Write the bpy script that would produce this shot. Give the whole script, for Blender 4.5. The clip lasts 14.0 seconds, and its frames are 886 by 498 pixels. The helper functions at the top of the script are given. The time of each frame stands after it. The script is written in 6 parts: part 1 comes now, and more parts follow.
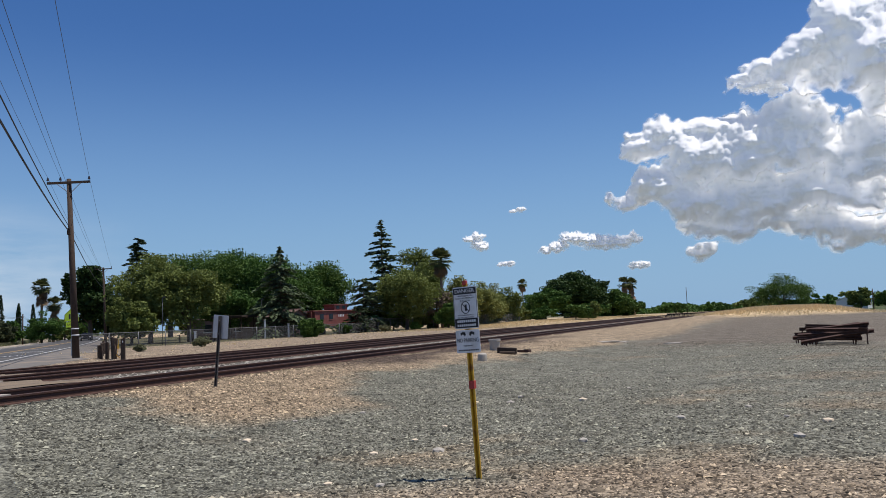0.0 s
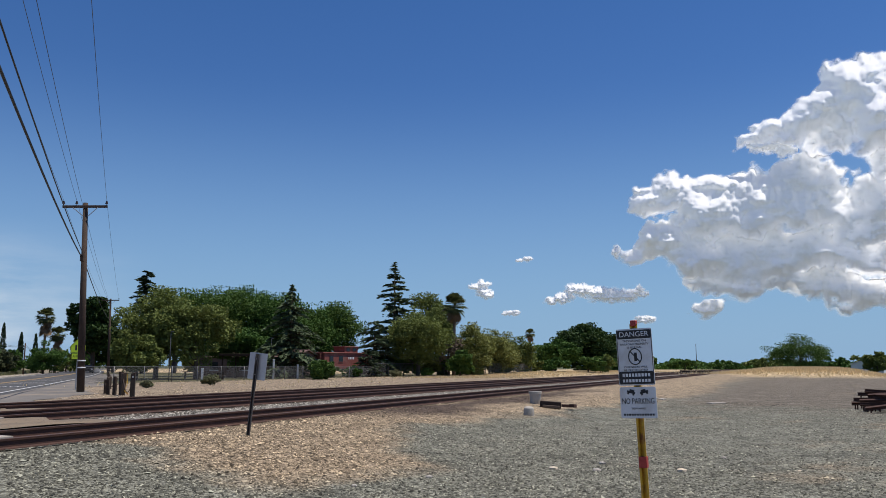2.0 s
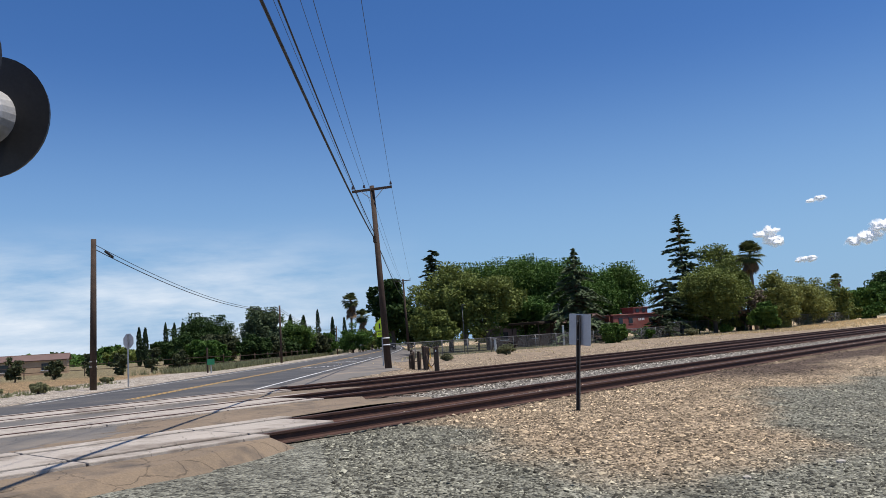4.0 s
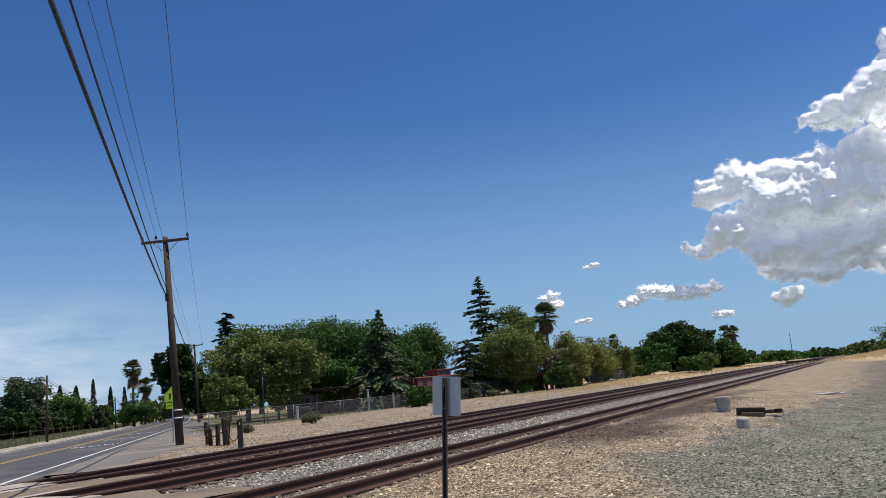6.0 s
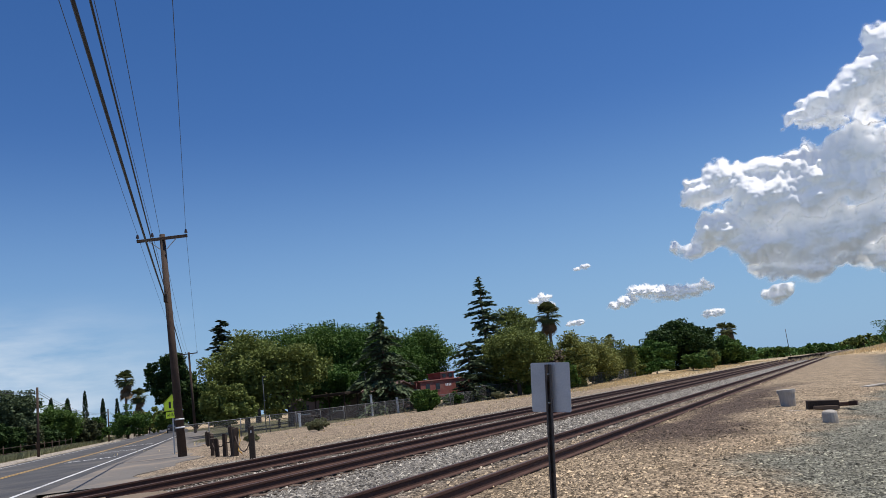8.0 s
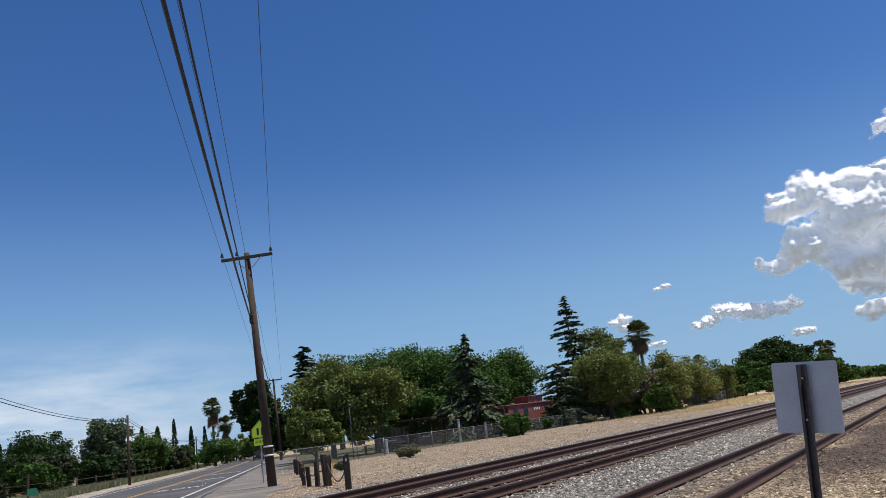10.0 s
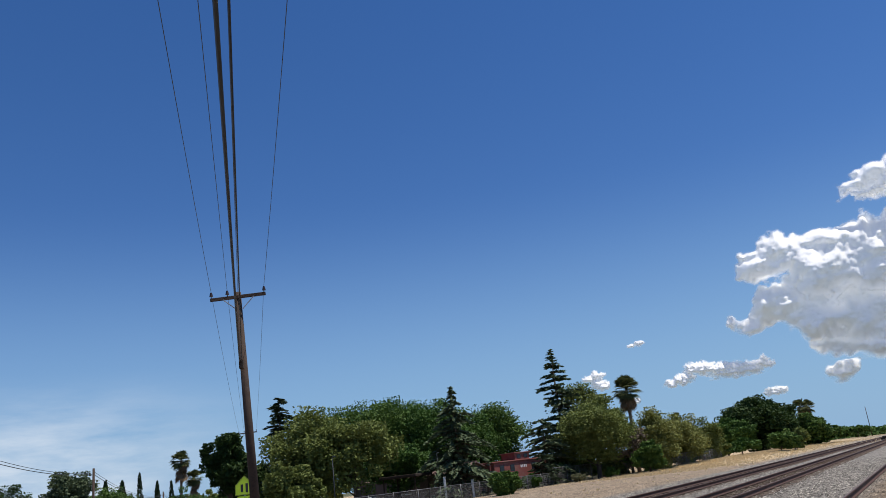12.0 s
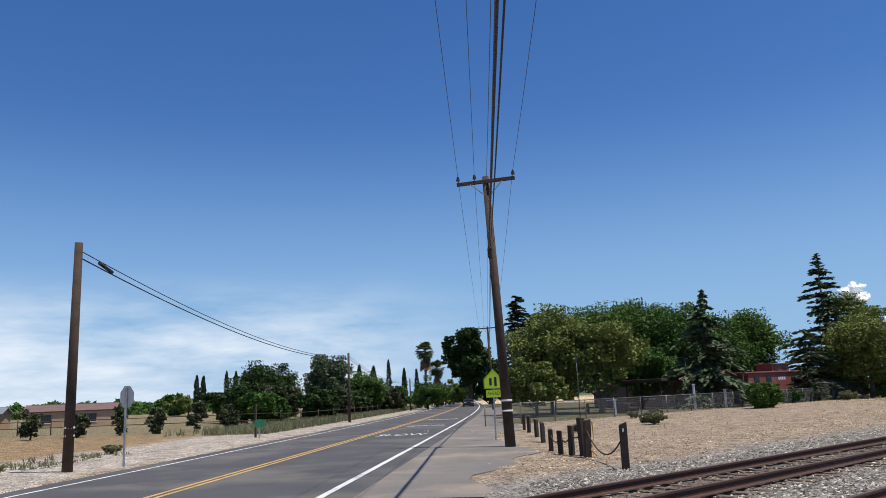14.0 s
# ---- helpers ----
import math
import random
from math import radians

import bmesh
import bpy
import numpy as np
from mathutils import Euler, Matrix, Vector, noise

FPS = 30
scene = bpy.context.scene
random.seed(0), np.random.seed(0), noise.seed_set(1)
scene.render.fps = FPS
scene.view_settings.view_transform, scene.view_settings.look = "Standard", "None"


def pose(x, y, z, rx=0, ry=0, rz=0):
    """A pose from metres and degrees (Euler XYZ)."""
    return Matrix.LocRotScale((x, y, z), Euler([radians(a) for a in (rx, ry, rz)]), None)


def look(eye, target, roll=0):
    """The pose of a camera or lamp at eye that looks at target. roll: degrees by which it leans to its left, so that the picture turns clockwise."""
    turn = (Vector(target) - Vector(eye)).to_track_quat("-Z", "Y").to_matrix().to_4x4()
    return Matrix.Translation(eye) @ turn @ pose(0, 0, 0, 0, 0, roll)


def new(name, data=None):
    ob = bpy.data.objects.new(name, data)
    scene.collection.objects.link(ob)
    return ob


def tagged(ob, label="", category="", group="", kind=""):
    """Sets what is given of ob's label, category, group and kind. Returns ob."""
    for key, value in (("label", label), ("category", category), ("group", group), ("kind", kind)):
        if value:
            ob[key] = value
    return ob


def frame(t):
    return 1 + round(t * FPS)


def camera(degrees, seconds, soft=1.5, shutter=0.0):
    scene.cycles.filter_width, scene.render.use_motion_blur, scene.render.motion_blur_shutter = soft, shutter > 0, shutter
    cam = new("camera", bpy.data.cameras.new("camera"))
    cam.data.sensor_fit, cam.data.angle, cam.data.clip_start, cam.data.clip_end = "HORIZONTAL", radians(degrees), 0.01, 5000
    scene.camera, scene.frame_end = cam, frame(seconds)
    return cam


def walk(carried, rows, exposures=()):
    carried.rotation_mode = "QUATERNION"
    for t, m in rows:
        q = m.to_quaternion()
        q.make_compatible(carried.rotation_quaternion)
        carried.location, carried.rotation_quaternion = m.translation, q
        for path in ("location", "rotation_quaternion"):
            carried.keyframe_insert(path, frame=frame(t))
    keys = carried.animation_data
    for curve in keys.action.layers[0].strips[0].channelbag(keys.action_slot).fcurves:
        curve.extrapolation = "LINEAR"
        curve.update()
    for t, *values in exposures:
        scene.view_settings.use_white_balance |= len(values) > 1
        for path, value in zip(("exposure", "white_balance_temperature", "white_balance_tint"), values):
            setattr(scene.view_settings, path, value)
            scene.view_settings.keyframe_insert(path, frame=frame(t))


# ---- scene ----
PATH = [
    (0, (-1.57, -3.053, 1.399), (-1.132, -1.11, 1.577), -2.3),
    (0.5, (-1.826, -2.488, 1.473), (-1.023, -0.696, 1.854), -2.1),
    (1, (-2.064, -1.902, 1.458), (-1.313, -0.074, 1.763), 0.5),
    (1.5, (-2.199, -1.329, 1.459), (-1.564, 0.546, 1.745), -0.0),
    (2, (-2.394, -0.617, 1.438), (-1.971, 1.315, 1.733), 0.1),
    (2.5, (-2.594, 0.129, 1.411), (-2.637, 2.107, 1.705), -0.5),
    (2.7, (-2.666, 0.407, 1.4), (-2.866, 2.376, 1.689), -1.2),
    (4.8, (-3.375, 3.117, 1.404), (-3.599, 5.093, 1.617), -4.8),
    (5, (-3.467, 3.416, 1.439), (-3.628, 5.397, 1.661), -4.4),
    (5.5, (-3.737, 3.945, 1.484), (-3.705, 5.926, 1.76), -3.5),
    (6, (-3.934, 4.625, 1.531), (-3.668, 6.576, 1.88), -5.3),
    (6.5, (-4.143, 5.193, 1.489), (-3.846, 7.147, 1.796), -7.0),
    (7, (-4.336, 5.766, 1.47), (-4.072, 7.73, 1.738), -6.9),
    (7.2, (-4.445, 6.044, 1.506), (-4.153, 8.002, 1.793), -6.4),
    (9.3, (-5.189, 8.604, 1.493), (-4.962, 10.553, 1.88), -7.4),
    (9.5, (-5.226, 8.848, 1.515), (-5.043, 10.801, 1.907), -7.1),
    (10, (-5.468, 9.54, 1.541), (-5.359, 11.488, 1.982), -7.2),
    (10.5, (-5.776, 10.055, 1.507), (-5.689, 11.966, 2.092), -6.7),
    (11, (-6.046, 10.647, 1.57), (-5.846, 12.55, 2.152), -5.9),
    (11.5, (-6.281, 11.258, 1.662), (-6.018, 13.171, 2.185), -6.4),
    (12, (-6.663, 11.753, 1.743), (-6.477, 13.663, 2.307), -6.7),
    (12.5, (-6.947, 12.613, 1.835), (-6.749, 14.533, 2.357), -7.0),
    (13, (-7.273, 13.354, 1.891), (-7.052, 15.3, 2.295), -6.6),
    (13.5, (-7.528, 13.93, 1.872), (-7.499, 15.899, 2.222), -5.1),
    (13.8, (-7.62, 14.45, 1.882), (-7.855, 16.402, 2.246), -3.6),
    (14, (-7.69, 14.825, 1.888), (-8.106, 16.746, 2.258), -2.3),
]
cam = camera(58.8, 14.0, 0.7)
walk(cam, [(t, look(eye, target, roll)) for t, eye, target, roll in PATH],
     [(0, -0.12), (0.5, -0.26), (1.5, -0.12), (2, -0.14), (2.7, 0.0), (5, 0.05), (6, -0.07), (7, -0.08), (9.5, -0.03), (11, -0.07), (13, -0.04), (14, 0.1)])

# ---- light ----
SUN_EL, SUN_AZ = 71.0, 102.0          # degrees; azimuth clockwise from +y
world = bpy.data.worlds.new("sky")
scene.world = world
world.use_nodes = True
wn = world.node_tree.nodes
sky = wn.new("ShaderNodeTexSky")
sky.sky_type = "NISHITA"
sky.sun_disc = False
sky.sun_elevation = radians(SUN_EL)
sky.sun_rotation = radians(SUN_AZ)
sky.altitude, sky.air_density, sky.dust_density, sky.ozone_density = 0, 1.0, 0.15, 2.5
wn["Background"].inputs["Strength"].default_value = 0.092
wl = world.node_tree.links
deep = wn.new("ShaderNodeHueSaturation")
deep.inputs["Saturation"].default_value = 1.22
tint = wn.new("ShaderNodeMixRGB")
tint.blend_type = "MULTIPLY"
tint.inputs["Fac"].default_value = 1.0
tint.inputs[2].default_value = (0.97, 0.97, 1.14, 1)
wl.new(sky.outputs["Color"], tint.inputs[1])
wl.new(tint.outputs["Color"], deep.inputs["Color"])
# thin high cloud low over the horizon beyond the road
where = wn.new("ShaderNodeTexCoord")
stretch = wn.new("ShaderNodeMapping")
stretch.inputs["Scale"].default_value = (2.2, 2.2, 11.0)
stretch.inputs["Rotation"].default_value = (0, radians(4), 0)
wl.new(where.outputs["Generated"], stretch.inputs["Vector"])
veil = wn.new("ShaderNodeTexNoise")
veil.inputs["Scale"].default_value, veil.inputs["Detail"].default_value, veil.inputs["Roughness"].default_value = 2.3, 8, 0.6
wl.new(stretch.outputs["Vector"], veil.inputs["Vector"])
thin = wn.new("ShaderNodeMapRange")
thin.inputs["From Min"].default_value, thin.inputs["From Max"].default_value = 0.3, 0.64
wl.new(veil.outputs["Fac"], thin.inputs["Value"])
axes = wn.new("ShaderNodeSeparateXYZ")
wl.new(where.outputs["Generated"], axes.inputs["Vector"])
low = wn.new("ShaderNodeMapRange")
low.interpolation_type = "SMOOTHSTEP"
low.inputs["From Min"].default_value, low.inputs["From Max"].default_value = 0.17, 0.06
wl.new(axes.outputs["Z"], low.inputs["Value"])
west = wn.new("ShaderNodeMapRange")
west.interpolation_type = "SMOOTHSTEP"
west.inputs["From Min"].default_value, west.inputs["From Max"].default_value = -0.12, -0.4
wl.new(axes.outputs["X"], west.inputs["Value"])
amount = thin.outputs[0]
for other in (low, west):
    times = wn.new("ShaderNodeMath")
    times.operation = "MULTIPLY"
    wl.new(amount, times.inputs[0])
    wl.new(other.outputs[0], times.inputs[1])
    amount = times.outputs[0]
# pale blue air towards the horizon
air = wn.new("ShaderNodeMapRange")
air.inputs["From Min"].default_value, air.inputs["From Max"].default_value, air.inputs["To Max"].default_value = 0.36, -0.02, 0.9
air.interpolation_type = "SMOOTHSTEP"
wl.new(axes.outputs["Z"], air.inputs["Value"])
pale = wn.new("ShaderNodeMixRGB")
wl.new(air.outputs[0], pale.inputs["Fac"])
wl.new(deep.outputs["Color"], pale.inputs[1])
pale.inputs[2].default_value = (2.75, 4.95, 7.7, 1)
haze = wn.new("ShaderNodeMixRGB")
wl.new(amount, haze.inputs["Fac"])
wl.new(pale.outputs["Color"], haze.inputs[1])
haze.inputs[2].default_value = (8.2, 9.0, 10.0, 1)
wl.new(haze.outputs["Color"], wn["Background"].inputs["Color"])
sun_data = bpy.data.lights.new("sun", "SUN")
sun_data.energy, sun_data.angle, sun_data.color = 5.0, radians(0.53), (1.0, 0.93, 0.84)
sun = new("sun", sun_data)
sun_way = Vector((math.sin(radians(SUN_AZ)) * math.cos(radians(SUN_EL)), math.cos(radians(SUN_AZ)) * math.cos(radians(SUN_EL)), math.sin(radians(SUN_EL))))
sun.matrix_world = look(sun_way * 100, (0, 0, 0))

# ---- materials ----


def material(name, a, b, scale=8.0, rough=0.8, metal=0.0, bump=0.3, fine=60.0, island=0.0, translucent=0.0, dirt=None, dirt_scale=1.5, obj_random=0.0):
    """Two-tone surface: coarse and fine noise between a and b, fine bump, optional stains, optional variation per piece."""
    m = bpy.data.materials.new(name)
    m.use_nodes = True
    n, l = m.node_tree.nodes, m.node_tree.links
    p = n["Principled BSDF"]
    p.inputs["Roughness"].default_value = rough
    p.inputs["Metallic"].default_value = metal
    co = n.new("ShaderNodeTexCoord")
    n1, n2 = n.new("ShaderNodeTexNoise"), n.new("ShaderNodeTexNoise")
    n1.inputs["Scale"].default_value, n1.inputs["Detail"].default_value = scale, 5
    n2.inputs["Scale"].default_value, n2.inputs["Detail"].default_value = fine, 4
    for k in (n1, n2):
        l.new(co.outputs["Object"], k.inputs["Vector"])
    add = n.new("ShaderNodeMath")
    add.operation = "MULTIPLY_ADD"
    l.new(n2.outputs["Fac"], add.inputs[0])
    add.inputs[1].default_value = 0.5
    half = n.new("ShaderNodeMath")
    half.operation = "MULTIPLY"
    half.inputs[1].default_value = 0.5
    l.new(n1.outputs["Fac"], half.inputs[0])
    l.new(half.outputs[0], add.inputs[2])
    fac = add.outputs[0]
    if island or obj_random:
        src = n.new("ShaderNodeNewGeometry").outputs["Random Per Island"] if island else n.new("ShaderNodeObjectInfo").outputs["Random"]
        mx = n.new("ShaderNodeMath")
        mx.operation = "MULTIPLY_ADD"
        l.new(src, mx.inputs[0])
        mx.inputs[1].default_value = island or obj_random
        sub = n.new("ShaderNodeMath")
        sub.operation = "MULTIPLY_ADD"
        l.new(fac, sub.inputs[0])
        sub.inputs[1].default_value = 1 - (island or obj_random)
        l.new(mx.outputs[0], sub.inputs[2])
        fac = sub.outputs[0]
    ramp = n.new("ShaderNodeValToRGB")
    ramp.color_ramp.elements[0].position, ramp.color_ramp.elements[1].position = 0.3, 0.7
    ramp.color_ramp.elements[0].color, ramp.color_ramp.elements[1].color = (*a, 1), (*b, 1)
    l.new(fac, ramp.inputs["Fac"])
    colour = ramp.outputs["Color"]
    if dirt:
        n3 = n.new("ShaderNodeTexNoise")
        n3.inputs["Scale"].default_value, n3.inputs["Detail"].default_value, n3.inputs["Roughness"].default_value = dirt_scale, 7, 0.65
        l.new(co.outputs["Object"], n3.inputs["Vector"])
        r3 = n.new("ShaderNodeValToRGB")
        r3.color_ramp.elements[0].position, r3.color_ramp.elements[1].position = 0.48, 0.66
        l.new(n3.outputs["Fac"], r3.inputs["Fac"])
        mix = n.new("ShaderNodeMixRGB")
        l.new(r3.outputs["Color"], mix.inputs["Fac"])
        l.new(colour, mix.inputs[1])
        mix.inputs[2].default_value = (*dirt, 1)
        colour = mix.outputs[0]
    l.new(colour, p.inputs["Base Color"])
    if bump:
        bp = n.new("ShaderNodeBump")
        bp.inputs["Strength"].default_value = bump
        bp.inputs["Distance"].default_value = 0.02
        l.new(n2.outputs["Fac"], bp.inputs["Height"])
        l.new(bp.outputs["Normal"], p.inputs["Normal"])
    if translucent:
        tr = n.new("ShaderNodeBsdfTranslucent")
        l.new(colour, tr.inputs["Color"])
        ms = n.new("ShaderNodeMixShader")
        ms.inputs["Fac"].default_value = translucent
        l.new(p.outputs[0], ms.inputs[1])
        l.new(tr.outputs[0], ms.inputs[2])
        l.new(ms.outputs[0], n["Material Output"].inputs["Surface"])
    return m


def zoned(name, attribute, fine, bump, spots):
    """Ground whose broad colour is stored with the mesh; stones and grains come from cells and noise."""
    m = bpy.data.materials.new(name)
    m.use_nodes = True
    n, l = m.node_tree.nodes, m.node_tree.links
    p = n["Principled BSDF"]
    p.inputs["Roughness"].default_value = 0.95
    p.inputs["Specular IOR Level"].default_value = 0.2
    co = n.new("ShaderNodeTexCoord")
    at = n.new("ShaderNodeAttribute")
    at.attribute_name = attribute
    vor = n.new("ShaderNodeTexVoronoi")
    vor.inputs["Scale"].default_value = fine
    vor.inputs["Randomness"].default_value = 1
    no = n.new("ShaderNodeTexNoise")
    no.inputs["Scale"].default_value, no.inputs["Detail"].default_value, no.inputs["Roughness"].default_value = 1.3, 9, 0.72
    for k in (vor, no):
        l.new(co.outputs["Object"], k.inputs["Vector"])
    sep = n.new("ShaderNodeSeparateColor")
    l.new(vor.outputs["Color"], sep.inputs["Color"])
    r1 = n.new("ShaderNodeMapRange")
    r1.inputs["To Min"].default_value, r1.inputs["To Max"].default_value = 1 - spots, 1 + spots
    l.new(sep.outputs[0], r1.inputs["Value"])
    r2 = n.new("ShaderNodeMapRange")
    r2.inputs["From Min"].default_value, r2.inputs["From Max"].default_value = 0.3, 0.7
    r2.inputs["To Min"].default_value, r2.inputs["To Max"].default_value = 0.5, 1.5
    l.new(no.outputs["Fac"], r2.inputs["Value"])
    mu = n.new("ShaderNodeMath")
    mu.operation = "MULTIPLY"
    l.new(r1.outputs[0], mu.inputs[0])
    l.new(r2.outputs[0], mu.inputs[1])
    vm = n.new("ShaderNodeVectorMath")
    vm.operation = "SCALE"
    l.new(at.outputs["Color"], vm.inputs[0])
    l.new(mu.outputs[0], vm.inputs["Scale"])
    l.new(vm.outputs[0], p.inputs["Base Color"])
    bp = n.new("ShaderNodeBump")
    bp.inputs["Strength"].default_value, bp.inputs["Distance"].default_value = bump, 0.04
    bp.invert = True
    l.new(vor.outputs["Distance"], bp.inputs["Height"])
    l.new(bp.outputs["Normal"], p.inputs["Normal"])
    return m


def cracked(m, scale, width):
    """Adds dark branching cracks, warped so that they wander, to a material."""
    n, l = m.node_tree.nodes, m.node_tree.links
    p = n["Principled BSDF"]
    old = p.inputs["Base Color"].links[0].from_socket
    co, wob, vor = n.new("ShaderNodeTexCoord"), n.new("ShaderNodeTexNoise"), n.new("ShaderNodeTexVoronoi")
    wob.inputs["Scale"].default_value, wob.inputs["Detail"].default_value = 2.5, 6
    mix = n.new("ShaderNodeMixRGB")
    mix.inputs["Fac"].default_value = 0.25
    l.new(co.outputs["Object"], wob.inputs["Vector"])
    l.new(co.outputs["Object"], mix.inputs[1])
    l.new(wob.outputs["Color"], mix.inputs[2])
    vor.feature = "DISTANCE_TO_EDGE"
    vor.inputs["Scale"].default_value = scale
    l.new(mix.outputs[0], vor.inputs["Vector"])
    r = n.new("ShaderNodeMapRange")
    r.inputs["From Max"].default_value = width
    r.inputs["To Min"].default_value = 0.42
    l.new(vor.outputs["Distance"], r.inputs["Value"])
    # some cracks fade out
    gap = n.new("ShaderNodeMath")
    gap.operation = "MULTIPLY_ADD"
    l.new(wob.outputs["Fac"], gap.inputs[0])
    gap.inputs[1].default_value, gap.inputs[2].default_value = 3.0, -1.2
    gap.use_clamp = True
    hi = n.new("ShaderNodeMath")
    hi.operation = "MAXIMUM"
    l.new(gap.outputs[0], hi.inputs[0])
    l.new(r.outputs[0], hi.inputs[1])
    vm = n.new("ShaderNodeVectorMath")
    vm.operation = "SCALE"
    l.new(old, vm.inputs[0])
    l.new(hi.outputs[0], vm.inputs["Scale"])
    l.new(vm.outputs[0], p.inputs["Base Color"])
    return m


def zoned_stones(name):
    """Loose stones: the colour of their patch of ground, each one lighter or darker."""
    m = material(name, (0.55, 0.55, 0.55), (1.0, 1.0, 1.0), 30, 0.92, bump=0.2, fine=90)
    n, l = m.node_tree.nodes, m.node_tree.links
    p = n["Principled BSDF"]
    p.inputs["Specular IOR Level"].default_value = 0.25
    old = p.inputs["Base Color"].links[0].from_socket
    at, geo, ramp = n.new("ShaderNodeAttribute"), n.new("ShaderNodeNewGeometry"), n.new("ShaderNodeValToRGB")
    at.attribute_name = "zone"
    cr = ramp.color_ramp
    cr.elements[0].position, cr.elements[0].color = 0.0, (0.2, 0.195, 0.19, 1)
    cr.elements[1].position, cr.elements[1].color = 1.0, (3.3, 3.3, 3.2, 1)
    e = cr.elements.new(0.5)
    e.color = (0.85, 0.85, 0.85, 1)
    e = cr.elements.new(0.85)
    e.color = (1.7, 1.7, 1.68, 1)
    l.new(geo.outputs["Random Per Island"], ramp.inputs["Fac"])
    a, b = n.new("ShaderNodeVectorMath"), n.new("ShaderNodeVectorMath")
    a.operation = b.operation = "MULTIPLY"
    l.new(at.outputs["Color"], a.inputs[0])
    l.new(ramp.outputs["Color"], a.inputs[1])
    l.new(a.outputs[0], b.inputs[0])
    l.new(old, b.inputs[1])
    l.new(b.outputs[0], p.inputs["Base Color"])
    return m


M = {}
M["ground"] = zoned("gravel_ground", "zone", 26.0, 1.0, 0.8)
M["zone_stone"] = zoned_stones("loose_gravel_stones")
M["asphalt"] = material("asphalt", (0.045, 0.045, 0.048), (0.085, 0.083, 0.08), 0.5, 0.9, bump=0.3, fine=90, dirt=(0.12, 0.11, 0.095), dirt_scale=0.25)
M["apron"] = cracked(material("worn_pale_asphalt", (0.15, 0.115, 0.078), (0.27, 0.2, 0.13), 0.8, 0.95, bump=0.5, fine=40, dirt=(0.11, 0.088, 0.066), dirt_scale=1.6), 2.1, 0.018)
M["crossing_asphalt"] = cracked(material("grey_crossing_asphalt", (0.09, 0.085, 0.08), (0.15, 0.14, 0.128), 0.7, 0.93, bump=0.4, fine=50, dirt=(0.19, 0.165, 0.135), dirt_scale=0.5), 0.9, 0.008)
M["concrete"] = material("pale_concrete", (0.34, 0.31, 0.27), (0.5, 0.46, 0.4), 1.2, 0.85, bump=0.2, fine=60, dirt=(0.3, 0.26, 0.21))
M["panel"] = cracked(material("stained_concrete_panel", (0.33, 0.29, 0.245), (0.47, 0.42, 0.36), 1.6, 0.88, bump=0.3, fine=50, dirt=(0.2, 0.165, 0.13), dirt_scale=1.2), 1.7, 0.012)
M["shoulder"] = material("dusty_grey_shoulder", (0.12, 0.11, 0.098), (0.19, 0.172, 0.15), 0.6, 0.95, bump=0.5, fine=30, dirt=(0.26, 0.21, 0.16), dirt_scale=0.4)
M["pale_dirt"] = material("pale_dry_dirt", (0.36, 0.29, 0.21), (0.5, 0.42, 0.32), 0.5, 0.97, bump=0.5, fine=25)
M["white_paint"] = material("white_road_paint", (0.55, 0.55, 0.53), (0.75, 0.75, 0.73), 3, 0.7, bump=0.1, dirt=(0.3, 0.29, 0.27), dirt_scale=3)
M["yellow_paint"] = material("yellow_road_paint", (0.48, 0.29, 0.07), (0.6, 0.38, 0.12), 3, 0.7, bump=0.1, dirt=(0.3, 0.2, 0.08), dirt_scale=3)
M["rail"] = material("rusted_rail_steel", (0.035, 0.016, 0.011), (0.085, 0.036, 0.024), 6, 0.85, 0.0, 0.3)
M["rail_top"] = material("worn_rail_head", (0.07, 0.045, 0.035), (0.15, 0.105, 0.085), 4, 0.55, 0.4, 0.1)
M["tie"] = material("weathered_tie_wood", (0.03, 0.021, 0.015), (0.125, 0.088, 0.062), 3, 0.95, bump=0.6, fine=30, obj_random=0.4)
M["pole_wood"] = material("weathered_pole_wood", (0.026, 0.017, 0.012), (0.078, 0.048, 0.033), 3, 0.9, bump=0.5, fine=25)
M["dark_wood"] = material("dark_creosoted_wood", (0.02, 0.014, 0.01), (0.06, 0.038, 0.025), 5, 0.9, bump=0.6, fine=30)
M["wire"] = material("dark_wire", (0.015, 0.015, 0.017), (0.03, 0.03, 0.032), 5, 0.6, bump=0)
M["thin_wire"] = material("aged_conductor", (0.05, 0.055, 0.06), (0.09, 0.095, 0.1), 5, 0.5, 0.5, bump=0)
M["insulator"] = material("brown_porcelain", (0.02, 0.012, 0.01), (0.05, 0.03, 0.025), 9, 0.3, bump=0)
M["galv"] = material("galvanised_steel", (0.3, 0.31, 0.32), (0.48, 0.49, 0.5), 14, 0.45, 0.6, 0.05, dirt=(0.22, 0.22, 0.22), dirt_scale=4)
M["dull_post"] = material("dull_weathered_post", (0.05, 0.045, 0.042), (0.12, 0.11, 0.105), 9, 0.6, 0.3, 0.1, dirt=(0.07, 0.04, 0.028), dirt_scale=5)
M["sign_back"] = material("dull_sign_aluminium", (0.42, 0.43, 0.45), (0.55, 0.56, 0.58), 6, 0.5, 0.4, 0.03)
M["white_sign"] = material("white_sign_face", (0.66, 0.67, 0.68), (0.78, 0.78, 0.79), 5, 0.45, bump=0.02, dirt=(0.55, 0.53, 0.5), dirt_scale=3)
M["black"] = material("black_enamel", (0.008, 0.008, 0.009), (0.02, 0.02, 0.022), 9, 0.5, bump=0.02)
